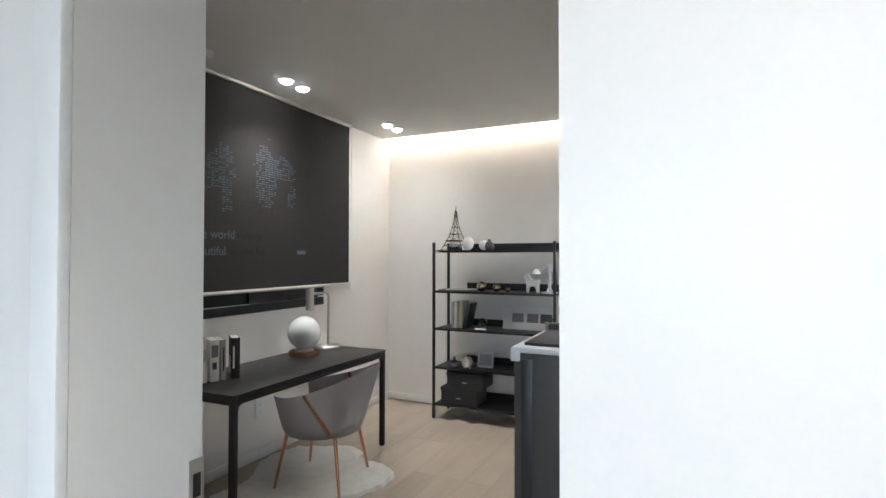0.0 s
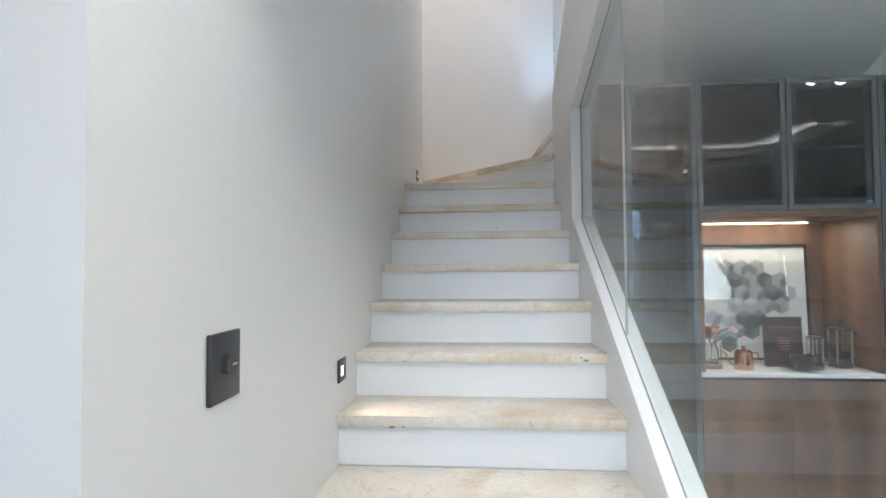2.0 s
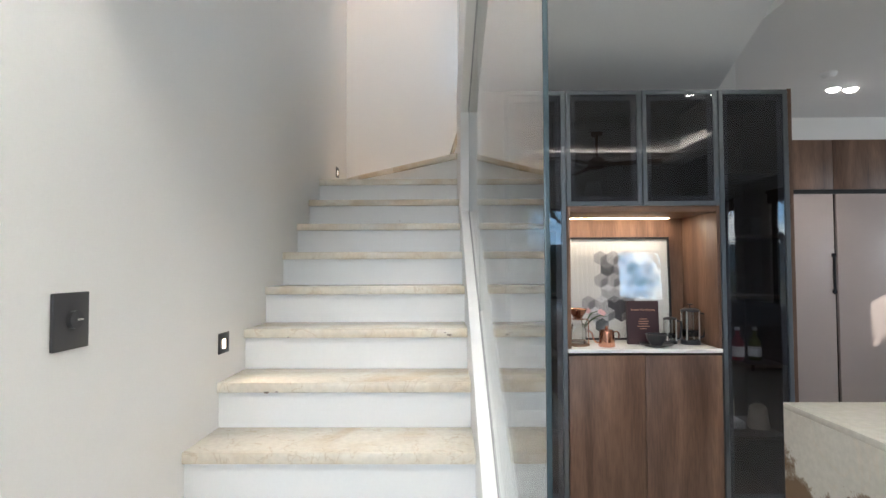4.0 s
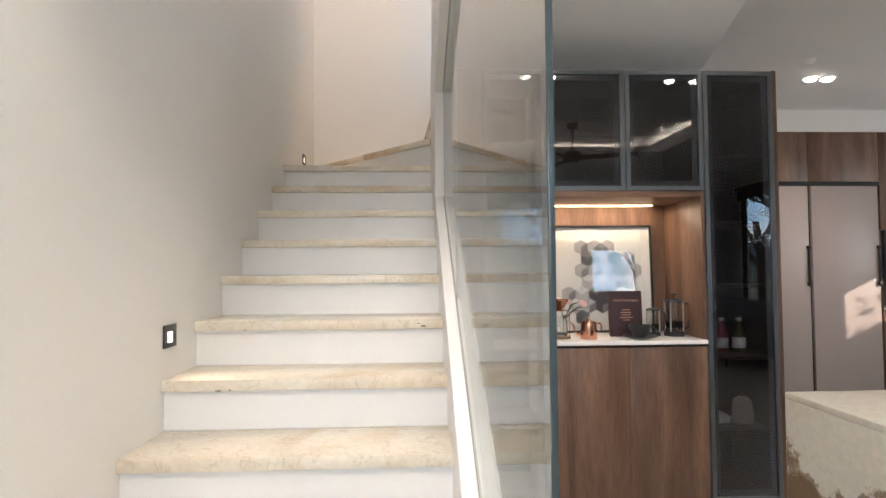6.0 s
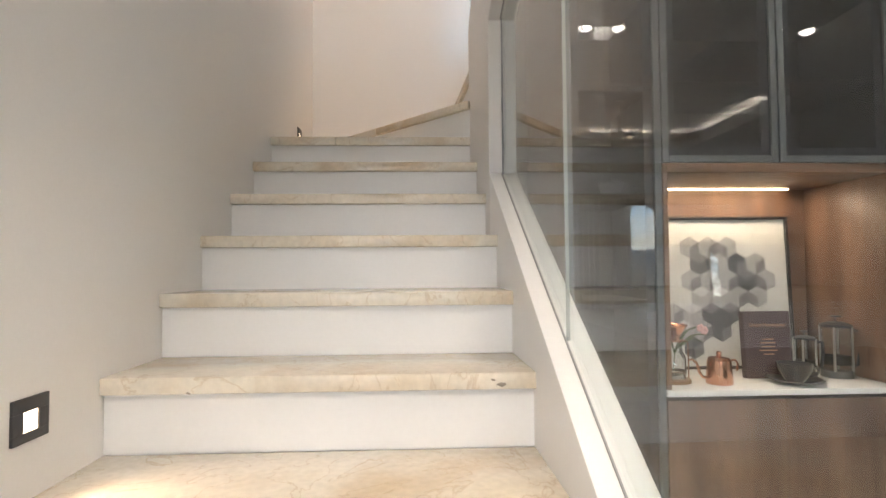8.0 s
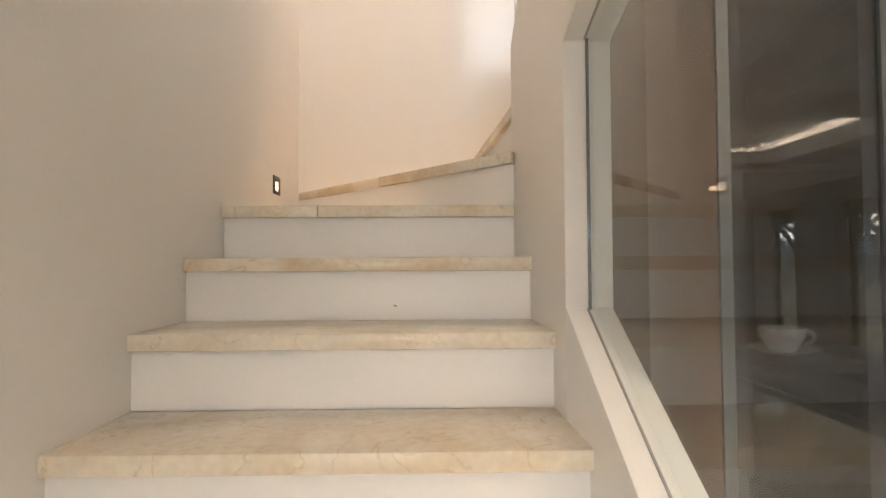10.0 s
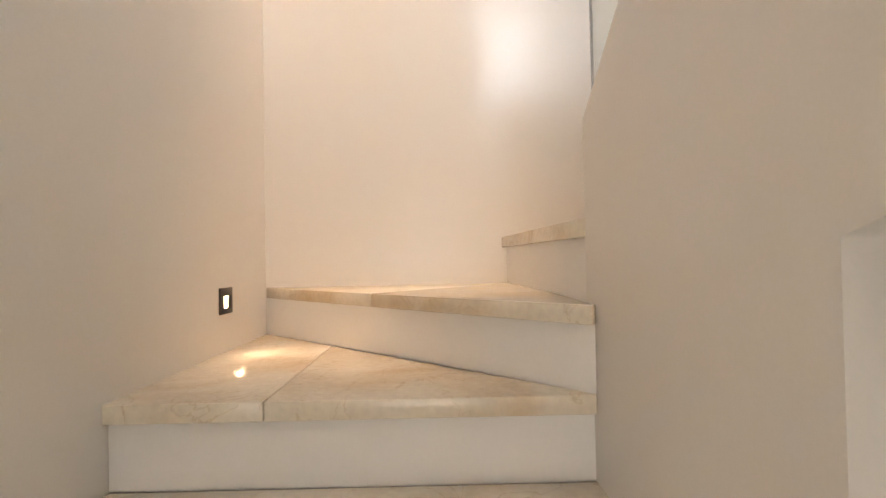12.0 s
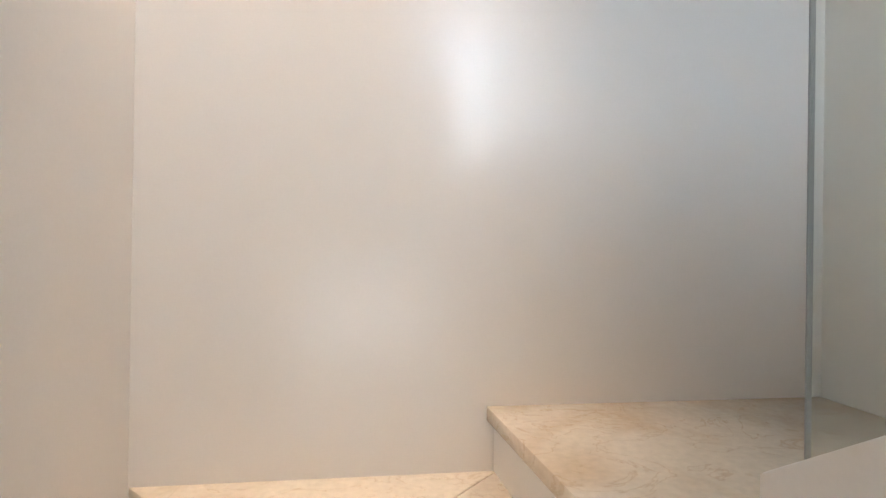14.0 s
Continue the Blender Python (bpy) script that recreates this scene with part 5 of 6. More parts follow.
def book(x, y, z, w, d, h, material, label, lean=0.0, face=0.0, marks=(), word=""):
    """An upright book: thickness w along y, depth d along x, height h; its spine faces +x."""
    t = thing("book", (x, y, z), label, "book", "books")
    m = Matrix.Translation((x, y, z)) @ Matrix.Rotation(radians(face), 4, "Z") @ Matrix.Rotation(radians(lean), 4, "X")

    def tr(bm):
        bmesh.ops.transform(bm, verts=bm.verts, matrix=m)
        return bm
    part("cover", tr(box((-d, 0, 0), (0, 0.003, h), 0.0008)), material, t)
    part("cover", tr(box((-d, w - 0.003, 0), (0, w, h), 0.0008)), material, t)
    part("spine", tr(box((-0.003, 0.0032, 0), (0, w - 0.0032, h), 0.0008)), material, t)
    part("pages", tr(box((-d + 0.004, 0.0035, 0.003), (-0.0035, w - 0.0035, h - 0.003))), M_PAPER, t, "white page block", smooth=False)
    for face_name, lo, hi, mm in marks:
        part(face_name, tr(box(lo, hi)), mm, t, smooth=False)
    if word:
        lettering("title", word, w * 0.62, m @ Matrix.Translation((0.0006, w / 2, h * 0.62)) @ TM @ Matrix.Rotation(radians(-90), 4, "Z"), M_INK, t, "black spine lettering", 0.0003)
    return t


book(-2.70, 1.545, 0.74, 0.028, 0.17, 0.235, M_PAPER, "white paperback standing on the desk", face=-28, marks=(("spine_bar", (0, 0.008, 0.02), (0.0006, 0.02, 0.07), M_INK), ("cover_picture", (-0.15, -0.0006, 0.03), (-0.02, 0, 0.20), M_H1)))
book(-2.69, 1.585, 0.74, 0.034, 0.17, 0.25, M_PAPER, "white photo book with black spine lettering", face=-28, word="ROCKY")
book(-2.67, 1.63, 0.74, 0.050, 0.17, 0.24, M_PAPER, "white book with grey cover pictures", face=-28, marks=(("cover_picture", (0, 0.006, 0.14), (0.0006, 0.044, 0.21), M_H2), ("cover_picture", (0, 0.012, 0.07), (0.0006, 0.036, 0.11), M_H3)))
book(-2.65, 1.69, 0.74, 0.026, 0.17, 0.235, M_H1, "pale grey book with a plain spine", face=-28, marks=(("spine_bar", (0, 0.010, 0.05), (0.0006, 0.018, 0.19), M_INK),))
book(-2.63, 1.745, 0.74, 0.05, 0.15, 0.24, M_INK, "black hardback book standing on the desk", face=-38, marks=(("cover_patch", (-0.13, -0.0006, 0.02), (-0.03, 0, 0.13), M_H1), ("spine_bar", (0, 0.01, 0.06), (0.0006, 0.02, 0.19), M_PAPER)))


# shell chair with copper legs
def shell_chair(cx, cy, turn):
    t = thing("armchair", (cx, cy, 0), "grey leather shell armchair on thin copper legs", "chair")
    m = Matrix.Translation((cx, cy, 0)) @ Matrix.Rotation(radians(turn), 4, "Z")

    def tr(bm):
        bmesh.ops.transform(bm, verts=bm.verts, matrix=m @ Matrix.Diagonal((1.1, 1.1, 1, 1)))
        return bm
    # wrap-round back: open towards -x, high at +x, falling to the arms
    bm = bmesh.new()
    nu, nv = 40, 10
    grid = []
    for i in range(nu + 1):
        a2 = radians(-138 + 276 * i / nu)
        up2 = max(0.0, math.cos(a2 * 0.58)) ** 3.2
        top = 0.60 + 0.185 * up2
        row = []
        for j in range(nv + 1):
            f = j / nv
            flare = 0.80 + 0.24 * f ** 0.7 + 0.03 * up2 * f
            z = 0.40 + (top - 0.40) * f - 0.05 * (1 - f) ** 2
            row.append(bm.verts.new((0.275 * flare * math.cos(a2) + 0.05 * up2 * f, 0.29 * flare * math.sin(a2), z)))
        grid.append(row)
    for i in range(nu):
        for j in range(nv):
            bm.faces.new((grid[i][j], grid[i + 1][j], grid[i + 1][j + 1], grid[i][j + 1]))
    bmesh.ops.solidify(bm, geom=bm.faces[:], thickness=-0.026)
    part("backrest", tr(bm), M_GREYF, t)
    part("seat", tr(lathe([(0, 0.345), (0.16, 0.345), (0.232, 0.375), (0.246, 0.42), (0.235, 0.455), (0.18, 0.468), (0, 0.462)], (0, 0, 0), 32)), M_GREYF, t)
    for k in range(4):
        a2 = radians(45 + 90 * k)
        hi = Vector((0.20 * math.cos(a2), 0.215 * math.sin(a2), 0.40 if math.cos(a2) < 0 else 0.40))
        lo2 = Vector((0.285 * math.cos(a2), 0.30 * math.sin(a2), 0.0))
        up3 = hi + (hi - lo2) * 0.0
        part("leg", tr(tube([lo2, hi], 0.0075, 10, taper=0.011)), M_COPPER, t)
    for sgn in (-1, 1):
        part("arm_strut", tr(tube([(0.145, sgn * 0.215, 0.38), (0.03, sgn * 0.300, 0.64)], 0.010, 10)), M_COPPER, t)


shell_chair(-2.335, 2.245, 11)

# fur rug
rg3 = random.Random(3)
bm = bmesh.new()
n = 260
ring0, ring1, ring2 = [], [], []
for i in range(n):
    a2 = 2 * math.pi * i / n
    k = 1 + 0.16 * math.sin(3 * a2 + 0.6) + 0.10 * math.sin(5 * a2) + 0.07 * noise.noise(Vector((math.cos(a2) * 9, math.sin(a2) * 9, 0))) + rg3.uniform(-0.018, 0.018)
    p = Vector((-2.46 + 0.44 * k * math.cos(a2), 2.18 + 0.66 * k * math.sin(a2), 0))
    ring0.append(bm.verts.new((p.x, p.y, 0.001)))
    q = Vector((-2.46, 2.18, 0)).lerp(p, 0.965)
    ring1.append(bm.verts.new((q.x, q.y, 0.020 + 0.005 * noise.noise(q * 20))))
    q = Vector((-2.46, 2.18, 0)).lerp(p, 0.5)
    ring2.append(bm.verts.new((q.x, q.y, 0.026 + 0.006 * noise.noise(q * 12))))
for a2, b2 in ((ring0, ring1), (ring1, ring2)):
    for i in range(n):
        bm.faces.new((a2[i], a2[(i + 1) % n], b2[(i + 1) % n], b2[i]))
bm.faces.new(ring2)
bm.faces.new(ring0[::-1])
rug = thing("fur_rug", (-2.46, 2.18, 0), "white sheepskin rug with an uneven edge on the floor", "rug")
part("pelt", bm, M_FUR, rug)
# shelf rack
SX0, SX1, SY0, SY1 = -2.27, -1.16, 3.77, 4.10
rack = thing("shelf_rack", (-1.7, 3.93, 0), "open black metal shelf rack with five shelves", "shelf")
for x in (SX0, SX1):
    for y in (SY0, SY1):
        part("post", box((x - 0.011, y - 0.011, 0), (x + 0.011, y + 0.011, 1.60), 0.002), M_BLACK, rack)
LEV = (0.14, 0.47, 0.82, 1.16, 1.53)
for z in LEV:
    bm = box((SX0 + 0.012, SY0 - 0.008, z - 0.020), (SX1 - 0.012, SY1 + 0.008, z), 0.002)
    part("shelf", bm, M_DESKTOP, rack)
    part("back_rail", box((SX0 + 0.20, SY1 - 0.012, z + 0.0005), (SX1 - 0.012, SY1 - 0.004, z + 0.065), 0.001), M_BLACK, rack)
part("badge", box((SX0 + 0.015, SY0 - 0.0095, 1.514), (SX0 + 0.055, SY0 - 0.0082, 1.523)), M_STEEL, rack, smooth=False)

# tower model
tw2 = thing("tower_model", (-2.09, 3.86, 1.53), "black wire model of a lattice tower", "ornament")
c = Vector((-2.09, 3.86, 1.53))


def tower_w(f):
    return 0.085 * (1 - f) ** 2.1 + 0.012 * (1 - f) + 0.006


for sx, sy in ((1, 1), (1, -1), (-1, 1), (-1, -1)):
    part("leg", tube([c + Vector((sx * tower_w(k / 10), sy * tower_w(k / 10), 0.36 * k / 10)) for k in range(11)], 0.0035, 6), M_BLACK, tw2)
for f in (0.12, 0.22, 0.40, 0.58, 0.85):
    w, z = tower_w(f) + 0.006, 0.36 * f
    part("deck", box((c.x - w, c.y - w, c.z + z), (c.x + w, c.y + w, c.z + z + (0.012 if f in (0.22, 0.85) else 0.006)), 0.001), M_BLACK, tw2)
for k in range(8):
    f0, f1 = k / 9, (k + 1) / 9
    w0, w1 = tower_w(f0), tower_w(f1)
    for sgn in (-1, 1):
        part("brace", tube([c + Vector((-sgn * w0, -w0, 0.36 * f0)), c + Vector((sgn * w1, -w1, 0.36 * f1))], 0.0016, 5), M_BLACK, tw2)
part("spire", tube([c + Vector((0, 0, 0.36)), c + Vector((0, 0, 0.41))], 0.004, 6, taper=0.001), M_BLACK, tw2)
part("arch_block", box((c.x - 0.045, c.y - 0.045, c.z + 0.001), (c.x + 0.045, c.y + 0.045, c.z + 0.034), 0.002), M_BLACK, tw2)

solo("egg_vase", ball((-1.955, 3.83, 1.53 + 0.062), 0.052, None, (1, 1, 1.2), 24), M_WHITE, "white ribbed egg-shaped vase", "vase")
solo("egg_vase", ball((-1.82, 3.86, 1.53 + 0.044), 0.042, None, (1, 1, 1.05), 24), M_WHITE, "small white round vase", "vase")
solo("bud_vase", lathe([(0, 0), (0.03, 0), (0.044, 0.025), (0.036, 0.06), (0.012, 0.085), (0.014, 0.095), (0, 0.09)], (-1.75, 3.82, 1.53), 24), M_CHAR, "dark grey bud vase with a narrow neck", "vase")
for x, r in ((-1.83, 0.045), (-1.69, 0.036), (-1.585, 0.024)):
    solo("metal_ball", ball((x, 3.84, 1.16 + r), r, None, (1, 1, 1), 24), M_BRASS, "polished gold metal ball on the shelf", "ornament", "metal balls")
mg = thing("magazine", (-2.06, 3.9, 1.16), "thin magazines lying flat on the shelf", "magazine")
part("cover", box((-2.24, 3.80, 1.1605), (-1.96, 4.0, 1.170), 0.001), M_H2, mg)
part("cover", box((-2.16, 3.79, 1.1705), (-1.90, 3.97, 1.178), 0.001), M_PAPER, mg)
horse = bmesh.new()
hp = [(-0.055, 0), (-0.038, 0), (-0.034, 0.05), (-0.004, 0.058), (0.022, 0.05), (0.027, 0), (0.047, 0), (0.048, 0.06), (0.052, 0.095), (0.045, 0.105), (-0.012, 0.098), (-0.028, 0.135), (-0.040, 0.150), (-0.048, 0.142), (-0.072, 0.122), (-0.068, 0.106), (-0.046, 0.108), (-0.056, 0.070)]
prism([(p[0] * 1.1 - 1.36, p[1] * 1.1 + 1.1605) for p in hp], "y", 3.83, 3.868, horse, 0.005)
solo("horse_figurine", horse, M_WHITE, "plain white wooden horse figurine", "figurine")
sl = thing("mini_lamp", (-1.22, 3.85, 1.16), "small white retro table lamp on the shelf", "lamp")
c = (-1.22, 3.85, 1.16)
part("base", lathe([(0, 0), (0.07, 0), (0.068, 0.01), (0.03, 0.016), (0.014, 0.05), (0.012, 0.18), (0.026, 0.185), (0.03, 0.23), (0.012, 0.25), (0, 0.25)], c), M_WHITE, sl)
part("arm", tube([(c[0], c[1], c[2] + 0.215), (c[0] - 0.05, c[1] - 0.01, c[2] + 0.22), (c[0] - 0.09, c[1] - 0.01, c[2] + 0.19), (c[0] - 0.115, c[1] - 0.01, c[2] + 0.185)], 0.011, 10), M_WHITE, sl)
part("shade", lathe([(0.0, 0.21), (0.02, 0.20), (0.038, 0.165), (0.036, 0.163), (0.0, 0.195)], (c[0] - 0.11, c[1] - 0.01, c[2])), M_WHITE, sl)

book(-2.05, 3.85, 0.82, 0.028, 0.17, 0.245, M_CREAM, "cream hardback book on the rack", face=-90)
book(-2.10, 3.85, 0.82, 0.026, 0.17, 0.24, M_PAPER, "white book upright on the rack", face=-90)
book(-2.13, 3.85, 0.82, 0.022, 0.17, 0.235, M_H1, "grey book upright on the rack", face=-90)
book(-2.02, 3.84, 0.823, 0.032, 0.17, 0.235, M_CHAR, "black hardback leaning on the other books", face=-90, lean=-13)
ter = thing("terrarium", (-1.83, 3.86, 0.82), "small glass terrarium with green moss and white pebbles", "plant")
part("bowl", lathe([(0, 0.001), (0.04, 0.001), (0.052, 0.03), (0.045, 0.075), (0.02, 0.10), (0.018, 0.10), (0.043, 0.073), (0.049, 0.03), (0.038, 0.004), (0, 0.004)], (-1.83, 3.86, 0.82)), M_VESSEL, ter)
bm = bmesh.new()
rng = random.Random(8)
for k in range(22):
    ball((-1.83 + rng.uniform(-0.028, 0.028), 3.86 + rng.uniform(-0.02, 0.02), 0.85 + rng.uniform(0, 0.035)), rng.uniform(0.006, 0.013), bm, (1, 1, 1), 8)
part("moss", bm, M_LEAF, ter)
for dx in (-0.035, -0.005, 0.025, 0.045):
    part("pebble", ball((-1.83 + dx, 3.80, 0.829), 0.013, None, (1.2, 1, 0.65), 10), M_WHITE, ter)
fr = thing("photo_frame", (-1.5, 4.02, 0.82), "wide white photo frame with three grey pictures", "picture frame")
FM = Matrix.Translation((-1.43, 3.98, 0.821)) @ Matrix.Rotation(radians(-12), 4, "X")


def on_frame(bm):
    bmesh.ops.transform(bm, verts=bm.verts, matrix=FM)
    return bm


part("frame", on_frame(box((-0.25, 0, 0), (0.25, 0.018, 0.205), 0.002)), M_PAPER, fr)
for x0 in (-0.165, -0.03, 0.09):
    part("photo", on_frame(box((x0, -0.0012, 0.065), (x0 + 0.105, -0.0003, 0.145))), M_H2 if x0 < 0.05 else M_H3, fr, smooth=False)
pp = thing("potted_plant", (-1.21, 3.82, 0.82), "small green plant in a grey cone pot", "plant")
part("pot", lathe([(0, 0), (0.03, 0), (0.045, 0.10), (0.041, 0.10), (0.03, 0.09), (0, 0.09)], (-1.21, 3.82, 0.82)), M_H1, pp)
bm = bmesh.new()
for k in range(16):
    a2 = rng.random() * 6.28
    e = rng.uniform(0.3, 1.2)
    tube([(-1.21, 3.82, 0.91), (-1.21 + 0.03 * math.cos(a2) * e, 3.82 + 0.03 * math.sin(a2) * e, 0.94), (-1.21 + 0.06 * math.cos(a2) * e, 3.82 + 0.06 * math.sin(a2) * e, 0.95 + rng.uniform(-0.01, 0.03))], 0.006, 5, bm, 0.001, (1, 0.4))
part("foliage", bm, M_LEAF, pp)
sg = thing("sand_glass", (-2.09, 3.83, 0.47), "small clear glass hourglass with white sand", "ornament")
part("bulb", lathe([(0, 0.001), (0.034, 0.001), (0.034, 0.03), (0.012, 0.065), (0.010, 0.085), (0.014, 0.09), (0, 0.09)], (-2.09, 3.83, 0.47)), M_VESSEL, sg)
part("sand", lathe([(0, 0.004), (0.030, 0.004), (0.030, 0.028), (0, 0.034)], (-2.09, 3.83, 0.47)), M_H1, sg, "pale sand")
ck = thing("alarm_clock", (-1.96, 3.81, 0.47), "round white alarm clock on short feet", "clock")
part("case", tube([(-1.965, 3.80, 0.528), (-1.955, 3.835, 0.528)], 0.050, 28), M_STEEL, ck)
part("dial", tube([(-1.966, 3.798, 0.528), (-1.965, 3.80, 0.528)], 0.045, 28), M_WHITE, ck, "white clock face")
part("hand", tube([(-1.9665, 3.7965, 0.528), (-1.955, 3.7968, 0.548)], 0.0018, 6), M_INK, ck)
part("minute_hand", tube([(-1.9665, 3.7965, 0.528), (-1.935, 3.797, 0.538)], 0.0014, 6), M_INK, ck)
for dx in (-0.028, 0.028):
    part("foot", tube([(-1.96 + dx, 3.815, 0.47), (-1.96 + dx * 0.8, 3.815, 0.49)], 0.006, 8), M_STEEL, ck)
fr = thing("photo_frame", (-1.82, 3.92, 0.47), "small grey photo frame standing on the rack", "picture frame")
FM = Matrix.Translation((-1.82, 3.90, 0.471)) @ Matrix.Rotation(radians(-10), 4, "X")
part("frame", on_frame(box((-0.075, 0, 0), (0.075, 0.015, 0.14), 0.002)), M_H1, fr)
part("photo", on_frame(box((-0.058, -0.0012, 0.018), (0.058, -0.0003, 0.122))), M_H2, fr, smooth=False)


def storage_box(x, y, z, w, d, h):
    t = thing("storage_box", (x, y, z), "black lidded storage box with a small metal label holder", "box", "stacked boxes")
    part("body", box((x - w / 2, y - d / 2, z), (x + w / 2, y + d / 2, z + h - 0.03), 0.002), M_INK, t)
    part("lid", box((x - w / 2 - 0.005, y - d / 2 - 0.005, z + h - 0.0295), (x + w / 2 + 0.005, y + d / 2 + 0.005, z + h), 0.003), M_INK, t)
    part("label_holder", box((x - 0.022, y - d / 2 - 0.003, z + h * 0.36), (x + 0.022, y - d / 2 - 0.0003, z + h * 0.42), 0.0005), M_STEEL, t)


storage_box(-2.03, 3.92, 0.141, 0.34, 0.28, 0.15)
storage_box(-1.97, 3.92, 0.2915, 0.34, 0.28, 0.135)

# washing machine seen past the doorway
wm = thing("washing_machine", (-0.66, 2.45, 0), "dark grey washing machine with a white-rimmed lid", "washing machine")
part("body", box((-1.00, 2.10, 0.02), (-0.33, 2.78, 0.97), 0.015, None, 3), M_WASHER, wm)
part("side_groove", box((-0.96, 2.097, 0.05), (-0.90, 2.101, 0.93), 0.001), M_CHAR, wm)
part("side_groove", box((-0.72, 2.097, 0.05), (-0.70, 2.101, 0.93), 0.001), M_CHAR, wm)
part("top_rim", box((-1.01, 2.085, 0.965), (-0.32, 2.79, 0.995), 0.008), M_TAPE, wm, "white plastic rim")
part("corner_cap", box((-1.012, 2.083, 0.92), (-0.965, 2.15, 0.99), 0.006), M_TAPE, wm, "white corner guard")
part("lid", box((-0.96, 2.16, 0.994), (-0.36, 2.70, 1.012), 0.006), M_CHAR, wm, "dark glass lid")
part("console", box((-0.96, 2.70, 0.994), (-0.34, 2.785, 1.05), 0.008), M_WASHER, wm)
for x in (-0.95, -0.38):
    for y in (2.15, 2.73):
        part("foot", tube([(x, y, 0), (x, y, 0.022)], 0.02, 10), M_CHAR, wm)

# ---- living room behind, seen in reflections ----
fan = thing("ceiling_fan", (2.6, -1.12, 2.45), "dark wooden ceiling fan with three still blades", "ceiling fan")
part("rod", tube([(2.6, -1.12, 2.58), (2.6, -1.12, CEIL + 0.199)], 0.014, 10), M_FANWOOD, fan)
part("canopy", lathe([(0, 0), (0.06, 0), (0.065, 0.05), (0, 0.05)], (2.6, -1.12, CEIL + 0.149)), M_FANWOOD, fan)
part("motor", lathe([(0, 0), (0.08, 0.01), (0.11, 0.05), (0.09, 0.10), (0.03, 0.14), (0, 0.14)], (2.6, -1.12, 2.45)), M_FANWOOD, fan)
for k in range(3):
    a2 = radians(20 + 120 * k)
    bm = box((0.09, -0.055, 0), (0.68, 0.055, 0.012), 0.004)
    bmesh.ops.transform(bm, verts=bm.verts, matrix=Matrix.Translation((2.6, -1.12, 2.49)) @ Matrix.Rotation(a2, 4, "Z") @ Matrix.Rotation(radians(10), 4, "X"))
    part("blade", bm, M_FANWOOD, fan)


def window(name, m, w, h, mullions, label):
    """A black framed window: x along its width, z up, y through the wall."""
    t = thing(name, m.translation, label, "window", kind="structure")

    def tr(bm):
        bmesh.ops.transform(bm, verts=bm.verts, matrix=m)
        return bm
    bm = bmesh.new()
    for lo, hi in (((0, 0), (0.05, h)), ((w - 0.05, 0), (w, h)), ((0.05, 0), (w - 0.05, 0.05)), ((0.05, h - 0.05), (w - 0.05, h))):
        box((lo[0], 0.04, lo[1]), (hi[0], 0.10, hi[1]), 0.002, bm, 1)
    part("window_frame", tr(bm), M_BLACK, t)
    for x in mullions:
        part("mullion", tr(box((x - 0.03, 0.04, 0.05), (x + 0.03, 0.10, h - 0.05), 0.002)), M_BLACK, t)
    g = part("pane", tr(box((0.05, 0.066, 0.05), (w - 0.05, 0.072, h - 0.05))), M_CLEAR, t, smooth=False)
    g.visible_shadow = False


# the widest window is assumed, as an opening for the front daylight
for x1, w, bars, what in ((1.5, 3.7, (1.23, 2.46), "wide black framed living room window, unseen and assumed"), (3.62, 1.12, (), "tall black framed living room window"), (5.66, 1.04, (), "narrow black framed living room window")):
    window("window_front", Matrix.Translation((x1, -6.0, 0.68)) @ Matrix.Rotation(math.pi, 4, "Z"), w, 1.86, bars, what)
# unseen opening, sized so the sun makes a patch on the fridge
window("window_kitchen_unseen", Matrix.Translation((6.5, 2.42, 1.45)) @ Matrix.Rotation(-math.pi / 2, 4, "Z"), 0.47, 0.53, (), "small black framed kitchen side window, unseen, sized for the sun patch")
for y1, w in ((-2.65, 1.73), (-5.28, 0.70)):
    window("window_side", Matrix.Translation((6.5, y1, 0.50)) @ Matrix.Rotation(-math.pi / 2, 4, "Z"), w, 2.12, (), "black framed side window of the living room")
    rb = thing("rolled_blind", (6.46, y1 - w / 2, 2.42), "dark roller blind rolled up at the window head", "blind", "rolled blinds")
    part("cloth", box((6.462, y1 - w + 0.01, 2.43), (6.466, y1 - 0.01, 2.60)), M_BLIND, rb, smooth=False)
    part("roll", tube([(6.45, y1 - w + 0.01, 2.62), (6.45, y1 - 0.01, 2.62)], 0.03, 14), M_BLIND, rb)
    part("bottom_bar", box((6.458, y1 - w + 0.01, 2.415), (6.470, y1 - 0.01, 2.43), 0.002), M_BLACK, rb)
window("window_upper", Matrix.Translation((1.88, -0.30, 3.60)) @ Matrix.Rotation(math.pi, 4, "Z"), 0.76, 1.40, (), "tall black framed window of the upper hall")


